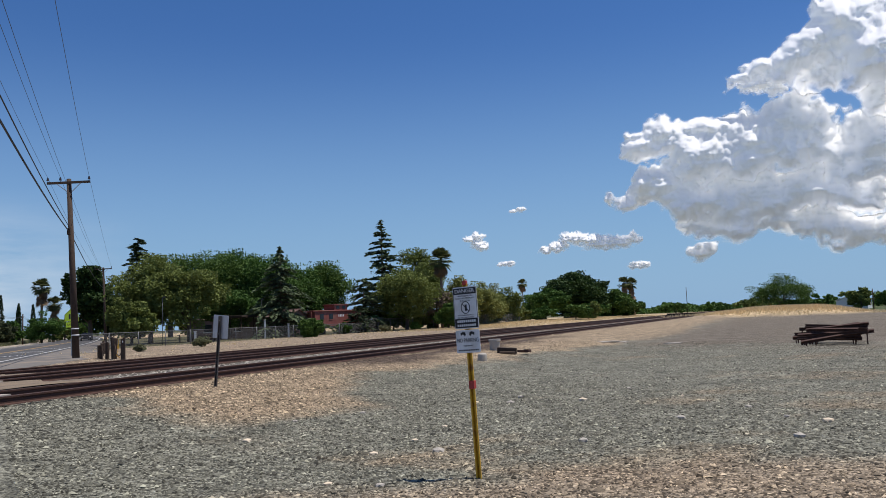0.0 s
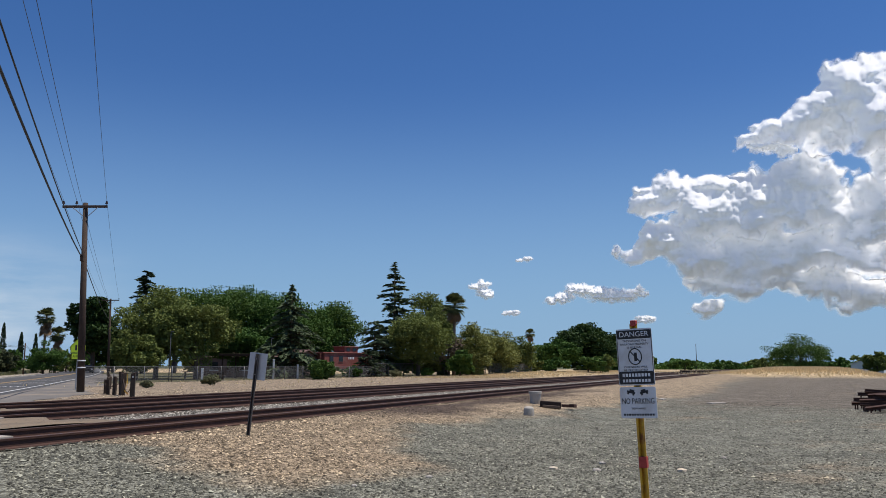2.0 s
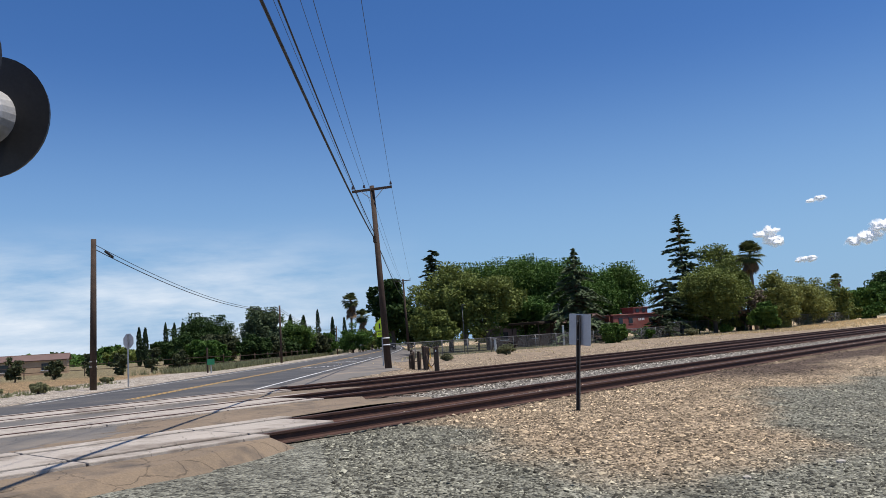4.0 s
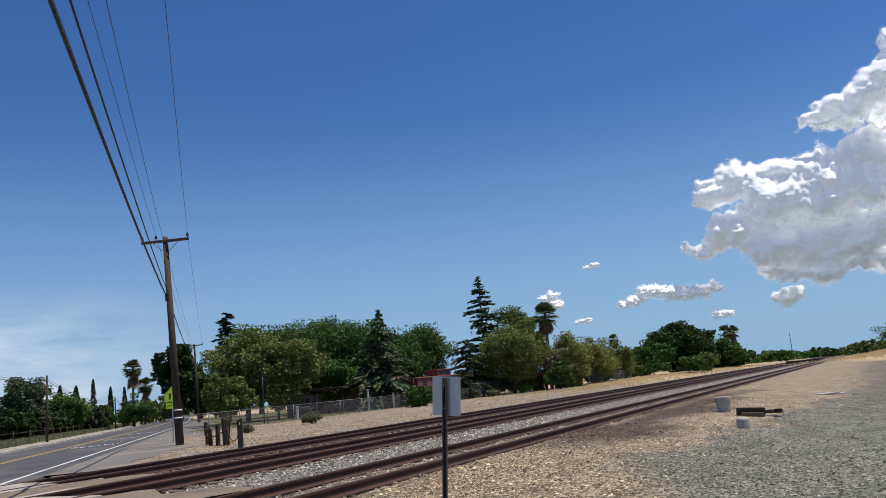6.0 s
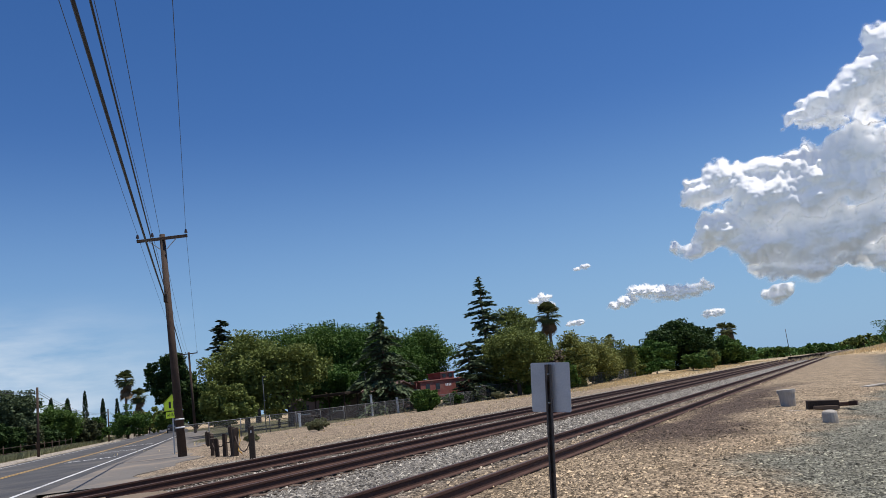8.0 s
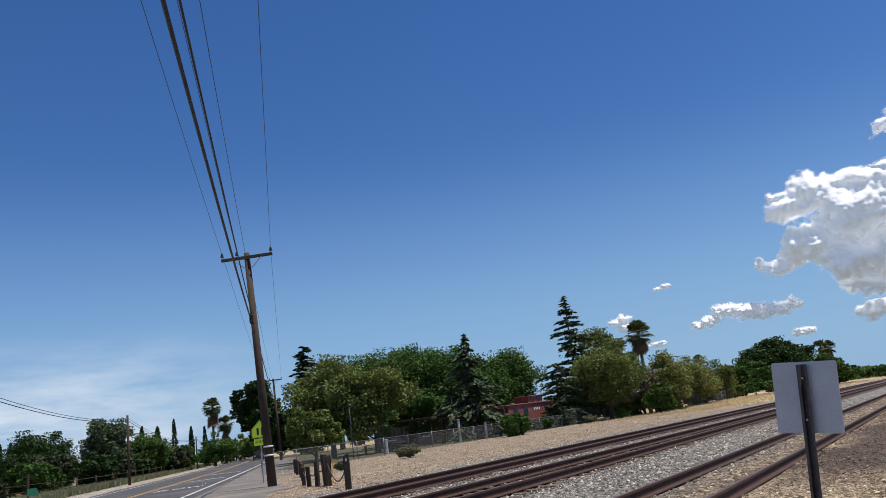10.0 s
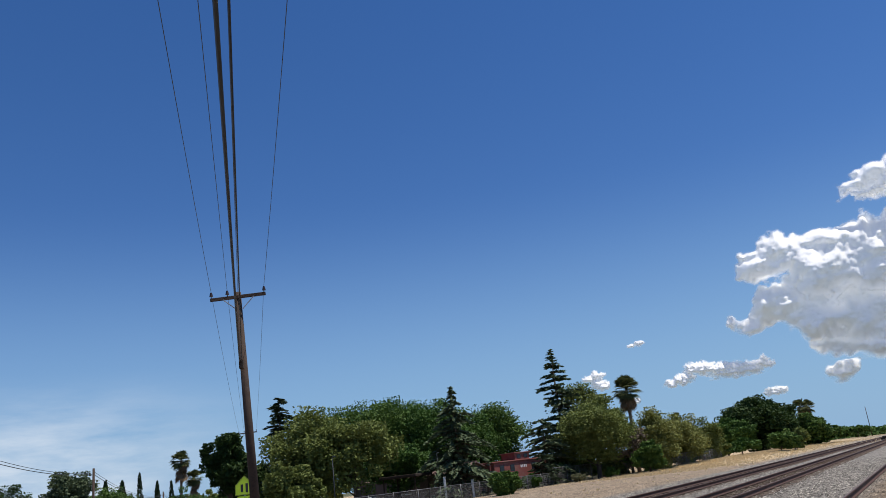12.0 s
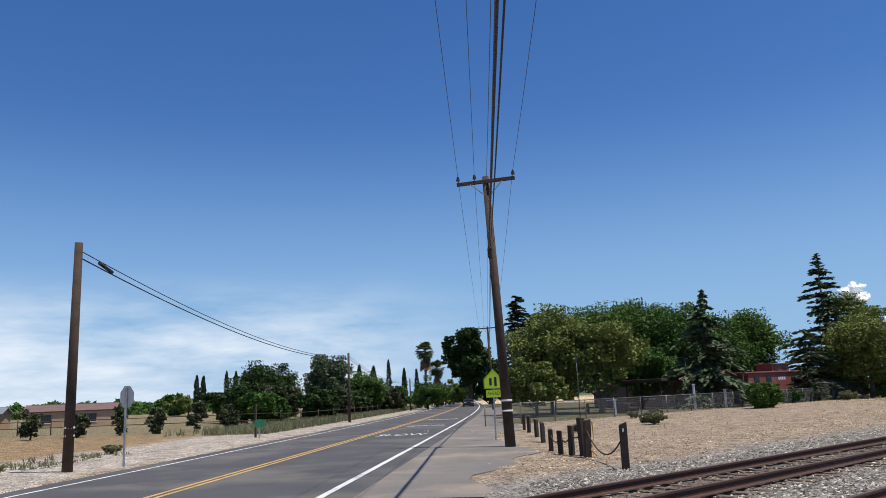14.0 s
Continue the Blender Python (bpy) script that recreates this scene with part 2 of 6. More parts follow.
M["ink"] = material("dark_sign_ink", (0.012, 0.012, 0.014), (0.03, 0.03, 0.033), 9, 0.6, bump=0)
M["yellow_post"] = material("yellow_painted_post", (0.55, 0.3, 0.015), (0.7, 0.42, 0.03), 7, 0.5, bump=0.1, dirt=(0.28, 0.11, 0.03), dirt_scale=7)
M["red_band"] = material("red_reflective_band", (0.3, 0.025, 0.02), (0.45, 0.05, 0.04), 9, 0.5, bump=0)
M["lime_sign"] = material("fluorescent_lime_sign", (0.55, 0.75, 0.02), (0.62, 0.82, 0.04), 4, 0.4, bump=0)
M["blue_sign"] = material("blue_sign_face", (0.01, 0.1, 0.28), (0.02, 0.14, 0.34), 5, 0.4, bump=0)
M["green_sign"] = material("green_sign_face", (0.01, 0.16, 0.07), (0.02, 0.22, 0.1), 5, 0.5, bump=0)
M["silver"] = material("silver_painted_steel", (0.34, 0.34, 0.34), (0.5, 0.5, 0.5), 5, 0.45, 0.35, 0.06, dirt=(0.2, 0.19, 0.17), dirt_scale=3)
M["red_lens"] = material("unlit_red_lens", (0.1, 0.006, 0.004), (0.18, 0.012, 0.008), 20, 0.25, bump=0.1)
M["caboose_red"] = material("faded_red_caboose_paint", (0.17, 0.045, 0.036), (0.27, 0.08, 0.064), 1.2, 0.75, bump=0.1, dirt=(0.23, 0.11, 0.085), dirt_scale=0.8)
M["window_dark"] = material("dark_window_glass", (0.01, 0.012, 0.015), (0.025, 0.03, 0.035), 3, 0.1, bump=0)
M["mesh_wire"] = material("chain_link_wire", (0.11, 0.112, 0.115), (0.18, 0.182, 0.185), 9, 0.5, 0.5, bump=0)
M["bark"] = material("grey_brown_bark", (0.045, 0.033, 0.024), (0.13, 0.1, 0.075), 3, 0.95, bump=0.7, fine=14)
M["palm_trunk"] = material("palm_trunk_bark", (0.11, 0.08, 0.055), (0.24, 0.18, 0.13), 3, 0.95, bump=0.7, fine=14)


def foliage(name, a, b, t=0.16):
    m = material(name, a, b, 0.35, 0.7, bump=0, fine=1.8, island=0.3, translucent=t)
    m.node_tree.nodes["Principled BSDF"].inputs["Specular IOR Level"].default_value = 0.2
    return m


M["leaf_dark"] = foliage("dark_green_leaves", (0.015, 0.042, 0.009), (0.062, 0.125, 0.024))
M["leaf_mid"] = foliage("mid_green_leaves", (0.02, 0.052, 0.01), (0.082, 0.145, 0.03))
M["leaf_olive"] = foliage("olive_green_leaves", (0.042, 0.064, 0.015), (0.15, 0.185, 0.048))
M["leaf_dry"] = foliage("dry_yellow_green_leaves", (0.065, 0.085, 0.022), (0.2, 0.22, 0.065))
M["needle"] = foliage("blue_green_needles", (0.028, 0.048, 0.024), (0.095, 0.13, 0.066), 0.15)
M["needle_dark"] = foliage("dark_conifer_needles", (0.014, 0.028, 0.014), (0.045, 0.066, 0.032), 0.12)
M["cypress"] = foliage("deep_cypress_green", (0.009, 0.02, 0.009), (0.027, 0.047, 0.02), 0.1)
M["frond"] = foliage("palm_frond_green", (0.031, 0.047, 0.016), (0.094, 0.109, 0.039), 0.15)
M["dead_frond"] = foliage("dead_brown_fronds", (0.09, 0.06, 0.035), (0.24, 0.16, 0.09), 0.1)
M["bare_twig"] = foliage("bare_grey_brown_twigs", (0.07, 0.05, 0.04), (0.15, 0.12, 0.09), 0.1)
M["dry_grass"] = foliage("straw_dry_grass", (0.46, 0.35, 0.18), (0.7, 0.56, 0.33), 0.3)
M["weed"] = foliage("grey_green_weeds", (0.09, 0.1, 0.05), (0.22, 0.225, 0.12), 0.25)
M["weed_dark"] = foliage("dusty_evergreen_leaves", (0.022, 0.034, 0.016), (0.07, 0.085, 0.04), 0.15)
M["leaf_deep"] = foliage("deep_green_leaves", (0.009, 0.024, 0.007), (0.034, 0.066, 0.016))
M["stone"] = material("ballast_stones", (0.05, 0.055, 0.052), (0.5, 0.5, 0.45), 9, 0.9, bump=0.2, fine=40, island=0.8)
M["stone_tan"] = material("tan_gravel_stones", (0.12, 0.085, 0.055), (0.66, 0.55, 0.41), 9, 0.9, bump=0.2, fine=40, island=0.8)
M["cloud"] = material("cloud_white", (0.95, 0.95, 0.955), (0.98, 0.98, 0.98), 0.002, 1.0, bump=0, fine=0.01, translucent=0.28)
cn, cl = M["cloud"].node_tree.nodes, M["cloud"].node_tree.links
edge, clear, soft_edge = cn.new("ShaderNodeAttribute"), cn.new("ShaderNodeBsdfTransparent"), cn.new("ShaderNodeMixShader")
edge.attribute_name = "cover"
solid = cn["Material Output"].inputs["Surface"].links[0].from_socket
# an added even glow stands in for sunlight scattered many times inside the cloud
fill_glow, both = cn.new("ShaderNodeEmission"), cn.new("ShaderNodeAddShader")
fill_glow.inputs["Color"].default_value, fill_glow.inputs["Strength"].default_value = (1.0, 0.97, 0.95, 1), 0.11
cl.new(solid, both.inputs[0])
cl.new(fill_glow.outputs[0], both.inputs[1])
solid = both.outputs[0]
cl.new(edge.outputs["Fac"], soft_edge.inputs["Fac"])
cl.new(clear.outputs[0], soft_edge.inputs[1])
cl.new(solid, soft_edge.inputs[2])
cl.new(soft_edge.outputs[0], cn["Material Output"].inputs["Surface"])

# ---- mesh helpers ----


def mesh_of(name, verts, faces, mat, smooth=False):
    me = bpy.data.meshes.new(name)
    me.from_pydata([tuple(v) for v in verts], [], [tuple(f) for f in faces])
    if smooth:
        me.polygons.foreach_set("use_smooth", [True] * len(me.polygons))
    if mat:
        me.materials.append(M[mat])
    me.update()
    return me


def array_mesh(name, verts, quads, mat):
    """Fast mesh from numpy arrays; quads may hold 3 or 4 corners a face."""
    me = bpy.data.meshes.new(name)
    k = quads.shape[1]
    me.vertices.add(len(verts))
    me.vertices.foreach_set("co", np.asarray(verts, np.float32).ravel())
    me.loops.add(quads.size)
    me.loops.foreach_set("vertex_index", quads.astype(np.int32).ravel())
    me.polygons.add(len(quads))
    me.polygons.foreach_set("loop_start", np.arange(0, quads.size, k, dtype=np.int32))
    me.materials.append(M[mat])
    me.update(calc_edges=True)
    return me


def part(name, bm, mat, parent=None, label=""):
    """A bmesh (or mesh) as one object under a thing."""
    if isinstance(bm, bmesh.types.BMesh):
        me = bpy.data.meshes.new(name)
        bm.to_mesh(me)
        bm.free()
        me.materials.append(M[mat])
    else:
        me = bm
    ob = new(name, me)
    ob.parent = parent
    if label:
        tagged(ob, label)
    return ob


def thing(name, label, category, at=(0, 0, 0), rz=0.0, group="", kind=""):
    ob = new(name)
    ob.empty_display_size = 0.2
    ob.matrix_world = pose(*at, 0, 0, rz)
    return tagged(ob, label, category, group, kind)


def add_box(bm, size, m=Matrix(), bevel=0.0):
    made = bmesh.ops.create_cube(bm, size=1.0, matrix=m @ Matrix.Diagonal((*size, 1)))
    if bevel:
        edges = list({e for v in made["verts"] for e in v.link_edges})
        bmesh.ops.bevel(bm, geom=edges, offset=bevel, segments=2, affect="EDGES", profile=0.6)
    return bm


def box(size, m=Matrix(), bevel=0.0):
    return add_box(bmesh.new(), size, m, bevel)


def add_tube(bm, a, b, r1, r2=None, seg=10, caps=True):
    a, b = Vector(a), Vector(b)
    d = b - a
    m = Matrix.Translation((a + b) / 2) @ d.to_track_quat("Z", "Y").to_matrix().to_4x4()
    bmesh.ops.create_cone(bm, cap_ends=caps, segments=seg, radius1=r1, radius2=r1 if r2 is None else r2, depth=d.length, matrix=m)
    return bm


def tube(a, b, r1, r2=None, seg=10):
    bm = add_tube(bmesh.new(), a, b, r1, r2, seg)
    for f in bm.faces:
        f.smooth = len(f.verts) == 4
    return bm


def path_tube(points, radius, seg=6):
    """A tube along a line of points."""
    bm = bmesh.new()
    rings = []
    pts = [Vector(p) for p in points]
    for i, p in enumerate(pts):
        d = (pts[min(i + 1, len(pts) - 1)] - pts[max(i - 1, 0)]).normalized()
        q = d.to_track_quat("Z", "Y")
        rings.append([bm.verts.new(p + q @ Vector((radius * math.cos(2 * math.pi * k / seg), radius * math.sin(2 * math.pi * k / seg), 0))) for k in range(seg)])
    for a, b in zip(rings, rings[1:]):
        for k in range(seg):
            f = bm.faces.new((a[k], a[(k + 1) % seg], b[(k + 1) % seg], b[k]))
            f.smooth = True
    return bm


def sag(a, b, drop, n=24):
    a, b = Vector(a), Vector(b)
    return [a.lerp(b, i / n) - Vector((0, 0, drop * 4 * (i / n) * (1 - i / n))) for i in range(n + 1)]


def plate(outline, thick, m=Matrix()):
    """A flat plate from an outline in x, z, extruded along y."""
    bm = bmesh.new()
    front = [bm.verts.new(m @ Vector((x, -thick / 2, z))) for x, z in outline]
    back = [bm.verts.new(m @ Vector((x, thick / 2, z))) for x, z in outline]
    bm.faces.new(front)
    bm.faces.new(back[::-1])
    for i in range(len(outline)):
        j = (i + 1) % len(outline)
        bm.faces.new((front[j], front[i], back[i], back[j]))
    bmesh.ops.recalc_face_normals(bm, faces=bm.faces)
    return bm


def rounded(w, h, r, n=5):
    out = []
    for cx, cz, a0 in ((w / 2 - r, h / 2 - r, 0), (-w / 2 + r, h / 2 - r, 90), (-w / 2 + r, -h / 2 + r, 180), (w / 2 - r, -h / 2 + r, 270)):
        for i in range(n + 1):
            a = radians(a0 + 90 * i / n)
            out.append((cx + r * math.cos(a), cz + r * math.sin(a)))
    return out


def lettering(text, size, mat, m, parent, name="lettering", width=None, label=""):
    """Raised letters of the built-in font as a mesh; m carries the x-y plane of the text to its place."""
    cu = bpy.data.curves.new(name, "FONT")
    cu.body, cu.size, cu.align_x, cu.align_y, cu.extrude = text, size, "CENTER", "CENTER", 0.001
    cu.resolution_u = 3
    ob = bpy.data.objects.new(name, cu)
    scene.collection.objects.link(ob)
    bpy.context.view_layer.update()
    me = bpy.data.meshes.new_from_object(ob.evaluated_get(bpy.context.evaluated_depsgraph_get()))
    bpy.data.objects.remove(ob)
    if width:
        xs = [v.co.x for v in me.vertices]
        k = width / (max(xs) - min(xs))
        for v in me.vertices:
            v.co.x *= k
    me.transform(m)
    me.materials.clear()
    me.materials.append(M[mat])
    return part(name, me, mat, parent, label)


# ---- plan ----
AZ = radians(35.4)                     # the railway runs this far to the right of +y
D = Vector((math.sin(AZ), math.cos(AZ)))
N = Vector((math.cos(AZ), -math.sin(AZ)))


def rail_point(off, along, z=0.0):
    p = N * off + D * along
    return Vector((p.x, p.y, z))


def smooth(a, b, v):
    t = np.clip((v - a) / (b - a), 0, 1)
    return t * t * (3 - 2 * t)


def wave(x, y, f, s=0.0):
    """Cheap smooth variation, about -1 to 1."""
    return (np.sin(x * f + s) * np.cos(y * f * 1.13 - s * 1.7) + 0.6 * np.sin((x + y) * f * 1.9 + s * 2.3) + 0.4 * np.cos((x - 1.7 * y) * f * 3.1 + s)) / 2


def road_x(y):
    """The road's centre line."""
    y = np.asarray(y, float)
    return -17.5 - 0.137 * (y - 32.4) - 0.00022 * np.clip(y - 60, 0, 200) ** 2


def ground_z(x, y):
    x, y = np.asarray(x, float), np.asarray(y, float)
    off = x * N.x + y * N.y
    z = -0.36 + 0.48 * smooth(-5.5, -11.5, off)
    near = 1 - smooth(40, 90, np.hypot(x, y - 15))
    z = z + 0.02 * wave(x, y, 0.7) * near + 0.012 * wave(x, y, 2.1, 2.0) * near
    for o in (-13.85, -18.8, -22.75):
        z = z - 0.035 * np.exp(-((off - o) / 1.6) ** 4)
    # dry mound beside the yard
    mx, my = x - 87, y - 119
    u, v = mx * 0.81 - my * 0.59, mx * 0.59 + my * 0.81
    z = z + 1.45 * np.exp(-(u / 11) ** 4 - (v / 9) ** 2)
    # low bank along the far side of the tracks
    al = x * D.x + y * D.y
    z = z + 0.4 * np.exp(-((off + 38) / 6) ** 2) * smooth(95, 120, al) * (1 - smooth(170, 260, al))
    # the road lies flat
    rd = np.abs(x - road_x(y))
    return np.where(rd < 7, 0.1 + (z - 0.1) * smooth(5.5, 7, rd), z)

# ---- ground ----


def axis(lo, hi, fine_lo, fine_hi, step, grow=1.12):
    out = list(np.arange(fine_lo, fine_hi + 1e-6, step))
    s = step
    while out[-1] < hi:
        s *= grow
        out.append(out[-1] + s)
    s = step
    while out[0] > lo:
        s *= grow
        out.insert(0, out[0] - s)
    return np.array(out)


gx, gy = axis(-4200, 4200, -30, 34, 0.28), axis(-4200, 4200, -6, 72, 0.28)
XX, YY = np.meshgrid(gx, gy)
ZZ = ground_z(XX, YY)
ZZ = np.where(np.abs(XX - road_x(YY)) < 4.6, ZZ - 0.15, ZZ)
cols = len(gx)
idx = np.arange(XX.size).reshape(XX.shape)
quads = np.stack([idx[:-1, :-1], idx[:-1, 1:], idx[1:, 1:], idx[1:, :-1]], -1).reshape(-1, 4)
ground_me = array_mesh("ground", np.stack([XX, YY, ZZ], -1).reshape(-1, 3), quads, "ground")


def zone_colour(x, y):
    """Broad colour of the ground: ballast, tan gravel, dirt, dry grass."""
    off = x * N.x + y * N.y
    al = x * D.x + y * D.y
    w = wave(x, y, 0.35, 1.0) + 0.5 * wave(x, y, 1.3, 4.0) + 0.3 * wave(x, y, 3.7, 2.0)
    grey = np.array([0.268, 0.264, 0.21])
    tan = np.array([0.47, 0.365, 0.245])
    dirt = np.array([0.42, 0.33, 0.235])
    brown = np.array([0.125, 0.09, 0.072])
    yard = np.array([0.25, 0.215, 0.17])
    straw = np.array([0.8, 0.61, 0.36])
    c = np.broadcast_to(grey, x.shape + (3,)).copy()

    def lay(mask, col):
        m = np.clip(mask, 0, 1)[..., None]
        c[:] = c * (1 - m) + col * m

    lay(smooth(0.2, 0.9, w * 0.8 + 0.05) * smooth(-9, -4, off) * 0.7, tan * 0.85)
    # tan gravel by the siding and along the near edge
    edge = np.interp(al, (4, 10, 15, 28, 55, 90), (-7.7, -7.9, -9.5, -8.2, -6.0, -7.0))
    lay(smooth(0.6, -0.6, off - edge + 0.8 * w) * smooth(-0.6, 0.7, al - 7.1 - 0.55 * np.clip(-8.4 - off, 0, 20) + 0.8 * w), tan)
    lay(smooth(-0.4, 0.6, 0.9 - np.abs(y - 4.4 + 0.12 * x) * 0.9 + 0.6 * w) * 0.8, dirt)
    lay(smooth(0.0, 0.7, 1.0 - np.hypot((off - 1.5 * w - 7) / 3.0, (al - 15) / 6) + 0.3 * w) * 0.6, tan * 0.8)
    # dark stained strip beside the siding
    lay(smooth(0.0, 0.8, 1.1 - np.abs(off + 11.9) * 0.62 + 0.5 * w) * smooth(16, 20, al) * (1 - smooth(36, 48, al)) * 0.92, brown)
    # hard dusty yard farther out
    lay(smooth(27, 42, al + 6 * w + 0.4 * off) * smooth(-9, -4, off), yard)
    lay(smooth(0.3, 0.9, wave(x, y, 0.12, 3.0) + 0.4 * w) * smooth(40, 60, al) * smooth(-9, -4, off) * 0.6, tan * 0.8)
    # ballast between and beside the tracks
    lay(smooth(-13.8, -14.8, off + 0.25 * w), np.array([0.345, 0.32, 0.28]))
    for o in (-13.85, -18.8, -22.75):
        lay((0.4 if o > -14.5 else 0.8) * np.exp(-((off - o) / 0.9) ** 4), np.array([0.2, 0.16, 0.125]))
    # bare brown field and straw beyond the tracks
    lay(smooth(-25.8, -27.6, off + 0.6 * w), np.array([0.43, 0.335, 0.235]))
    lay(smooth(-0.1, 0.5, w - 0.1) * smooth(-26, -29, off) * 0.8, np.array([0.47, 0.375, 0.26]))
    lay(smooth(78, 100, al) * smooth(-26.5, -29, off) * 0.85, straw)
    lay(smooth(-47, -49, off) * smooth(30, 45, al) * (1 - smooth(110, 130, al)), np.array([0.17, 0.16, 0.08]))
    m = np.exp(-(((x - 87) * 0.81 - (y - 119) * 0.59) / 13) ** 4 - (((x - 87) * 0.59 + (y - 119) * 0.81) / 12) ** 2)
    lay(smooth(0.15, 0.5, m), straw)
    # left verge, fields
    side = road_x(y) - x
    lay(smooth(4.4, 5.2, side + 0.5 * w), np.array([0.58, 0.51, 0.42]))
    lay(smooth(10.5, 12.5, side + 0.8 * w), np.array([0.4, 0.28, 0.15]))
    lay(smooth(56, 72, y) * smooth(6.5, 8.5, side), np.array([0.3, 0.25, 0.14]))
    far = np.hypot(x, y)
    lay(smooth(95, 130, x) * smooth(0, 25, off) , np.array([0.1, 0.13, 0.05]))
    lay(smooth(220, 500, far), np.array([0.13, 0.14, 0.075]))
    return c


zc = 0.68 * zone_colour(XX, YY).reshape(-1, 3)
attr = ground_me.color_attributes.new("zone", "FLOAT_COLOR", "POINT")
attr.data.foreach_set("color", np.concatenate([zc, np.ones((len(zc), 1))], 1).astype(np.float32).ravel())
ground_me.polygons.foreach_set("use_smooth", [True] * len(ground_me.polygons))
tagged(new("ground", ground_me), "flat gravel and dry dirt ground with tan and grey patches", "ground", kind="structure")

# ---- road ----


def strip(name, lo, hi, ys, z, mat, side=False):
    """A ribbon along the road between two offsets from its centre, with a skirt."""
    v, f = [], []
    ys = list(ys)
    for y in ys:
        cx = float(road_x(y))
        a = lo(y) if callable(lo) else lo
        b = hi(y) if callable(hi) else hi
        v += [(cx + a, y, z), (cx + b, y, z), (cx + a, y, z - 0.12), (cx + b, y, z - 0.12)]
    for i in range(len(ys) - 1):
        k = 4 * i
        f.append((k, k + 1, k + 5, k + 4))
        if side:
            f += [(k, k + 4, k + 6, k + 2), (k + 1, k + 3, k + 7, k + 5)]
    return mesh_of(name, v, f, mat)


far_y = list(np.arange(-60, 120, 2.0)) + list(np.arange(120, 420, 10.0))
tagged(new("road", strip("road", -4.4, 4.4, far_y, 0.125, "asphalt", True)), "two-lane grey asphalt road crossing the railway", "road", kind="structure")
tagged(new("road_shoulder", strip("road_shoulder", 4.38, lambda y: 7.3 + 0.7 * math.sin(y * 0.35) + 0.3 * math.sin(y * 1.3), list(np.arange(29, 130, 1.0)), 0.135, "shoulder", True)), "dusty paved shoulder beside the road", "road shoulder", kind="structure")
skip = [y for y in far_y if y >= 26]
near_side = [y for y in far_y if y <= 8]
for nm, lo, hi, mat, ys in (("edge_line", 3.62, 3.78, "white_paint", skip), ("edge_line", -3.72, -3.6, "white_paint", skip), ("centre_line", 0.06, 0.18, "yellow_paint", skip), ("centre_line", -0.18, -0.06, "yellow_paint", skip),
                            ("edge_line", 3.62, 3.78, "white_paint", near_side), ("centre_line", 0.06, 0.18, "yellow_paint", near_side), ("centre_line", -0.18, -0.06, "yellow_paint", near_side)):
    tagged(new(nm, strip(nm, lo, hi, ys, 0.131, mat)), "worn painted line on the asphalt road", "road marking", kind="structure")


def road_word(text, y):
    cx = float(road_x(y)) + 1.85
    m = Matrix.Translation((cx, y, 0.132)) @ pose(0, 0, 0, 0, 0, 7.8) @ Matrix.Diagonal((1, 2.0, 1, 1))
    ob = lettering(text, 1.25, "white_paint", m, None, "road_lettering", 2.5)
    tagged(ob, "large worn white word painted on the road", "road marking", kind="structure")


road_word("SLOW", 53.5)
road_word("SCHOOL", 65)
road_word("XING", 78)

# ---- crossing: worn aprons and concrete panels ----


def pave(me):
    """Grey asphalt where the road's lanes cross, worn tan surface beyond them."""
    me.materials.append(M["crossing_asphalt"])
    for p in me.polygons:
        wob = 0.35 * math.sin(p.center.x * 1.7 + p.center.y * 2.3)
        p.material_index = 1 if abs(p.center.x - float(road_x(p.center.y))) < 4.7 + wob else 0
    return me


def slab(name, off0, off1, al0, al1, z, mat, label, cat, ragged=0.0, parent=None):
    """A slab along the tracks, with an uneven end."""
    n, m = 10, int((al1 - al0) / 0.5)
    v, f = [], []
    for i in range(n + 1):
        o = off0 + (off1 - off0) * i / n
        e = al1 + ragged * (math.sin(i * 0.9 + off0) * 0.5 + math.sin(i * 2.3) * 0.15)
        for j in range(m + 1):
            a = al0 + (e - al0) * j / m
            v.append(rail_point(o, a, z + 0.012 * math.sin(a * 1.3 + o * 2) - 0.03 * smooth(m - 3, m, j)))
        v.append(rail_point(o, e + 0.25, z - 0.22))
    for i in range(n):
        for j in range(m + 1):
            k = (m + 2) * i + j
            f.append((k, k + 1, k + m + 3, k + m + 2))
    me = pave(mesh_of(name, v, f, mat, True))
    return tagged(new(name, me), label, cat, kind="structure")


RZ = 0.30


def near_apron():
    """Worn asphalt that falls from the siding's outer panel to the lot, with an uneven edge."""
    nu, al = 14, np.arange(-22.0, 6.6, 0.5)
    v, f = [], []
    for k, a in enumerate(al):
        wide = 3.4 + 0.5 * math.sin(a * 0.9) + 0.25 * math.sin(a * 2.7)
        a1 = a
        close = float(smooth(-2.0, 6.4, a))
        for i in range(nu + 1):
            t = i / nu
            if k == len(al) - 1:
                a1 = a + 0.14 * math.sin(i * 1.1) + 0.05 * math.sin(i * 2.6)
            a1 -= 3.2 * t * close if i else 0.0
            p = rail_point(-12.7 + wide * t, a1)
            g = float(ground_z(p.x, p.y))
            fall = t * t * (3 - 2 * t)
            end = 0.24 if k == len(al) - 1 else 0.0
            v.append((p.x, p.y, (RZ - 0.04) * (1 - fall) + (g + 0.03) * fall - end - (0.06 if i == nu else 0)))
    for k in range(len(al) - 1):
        for i in range(nu):
            q = k * (nu + 1) + i
            f.append((q, q + 1, q + nu + 2, q + nu + 1))
    return pave(mesh_of("apron_near", v, f, "apron", True))


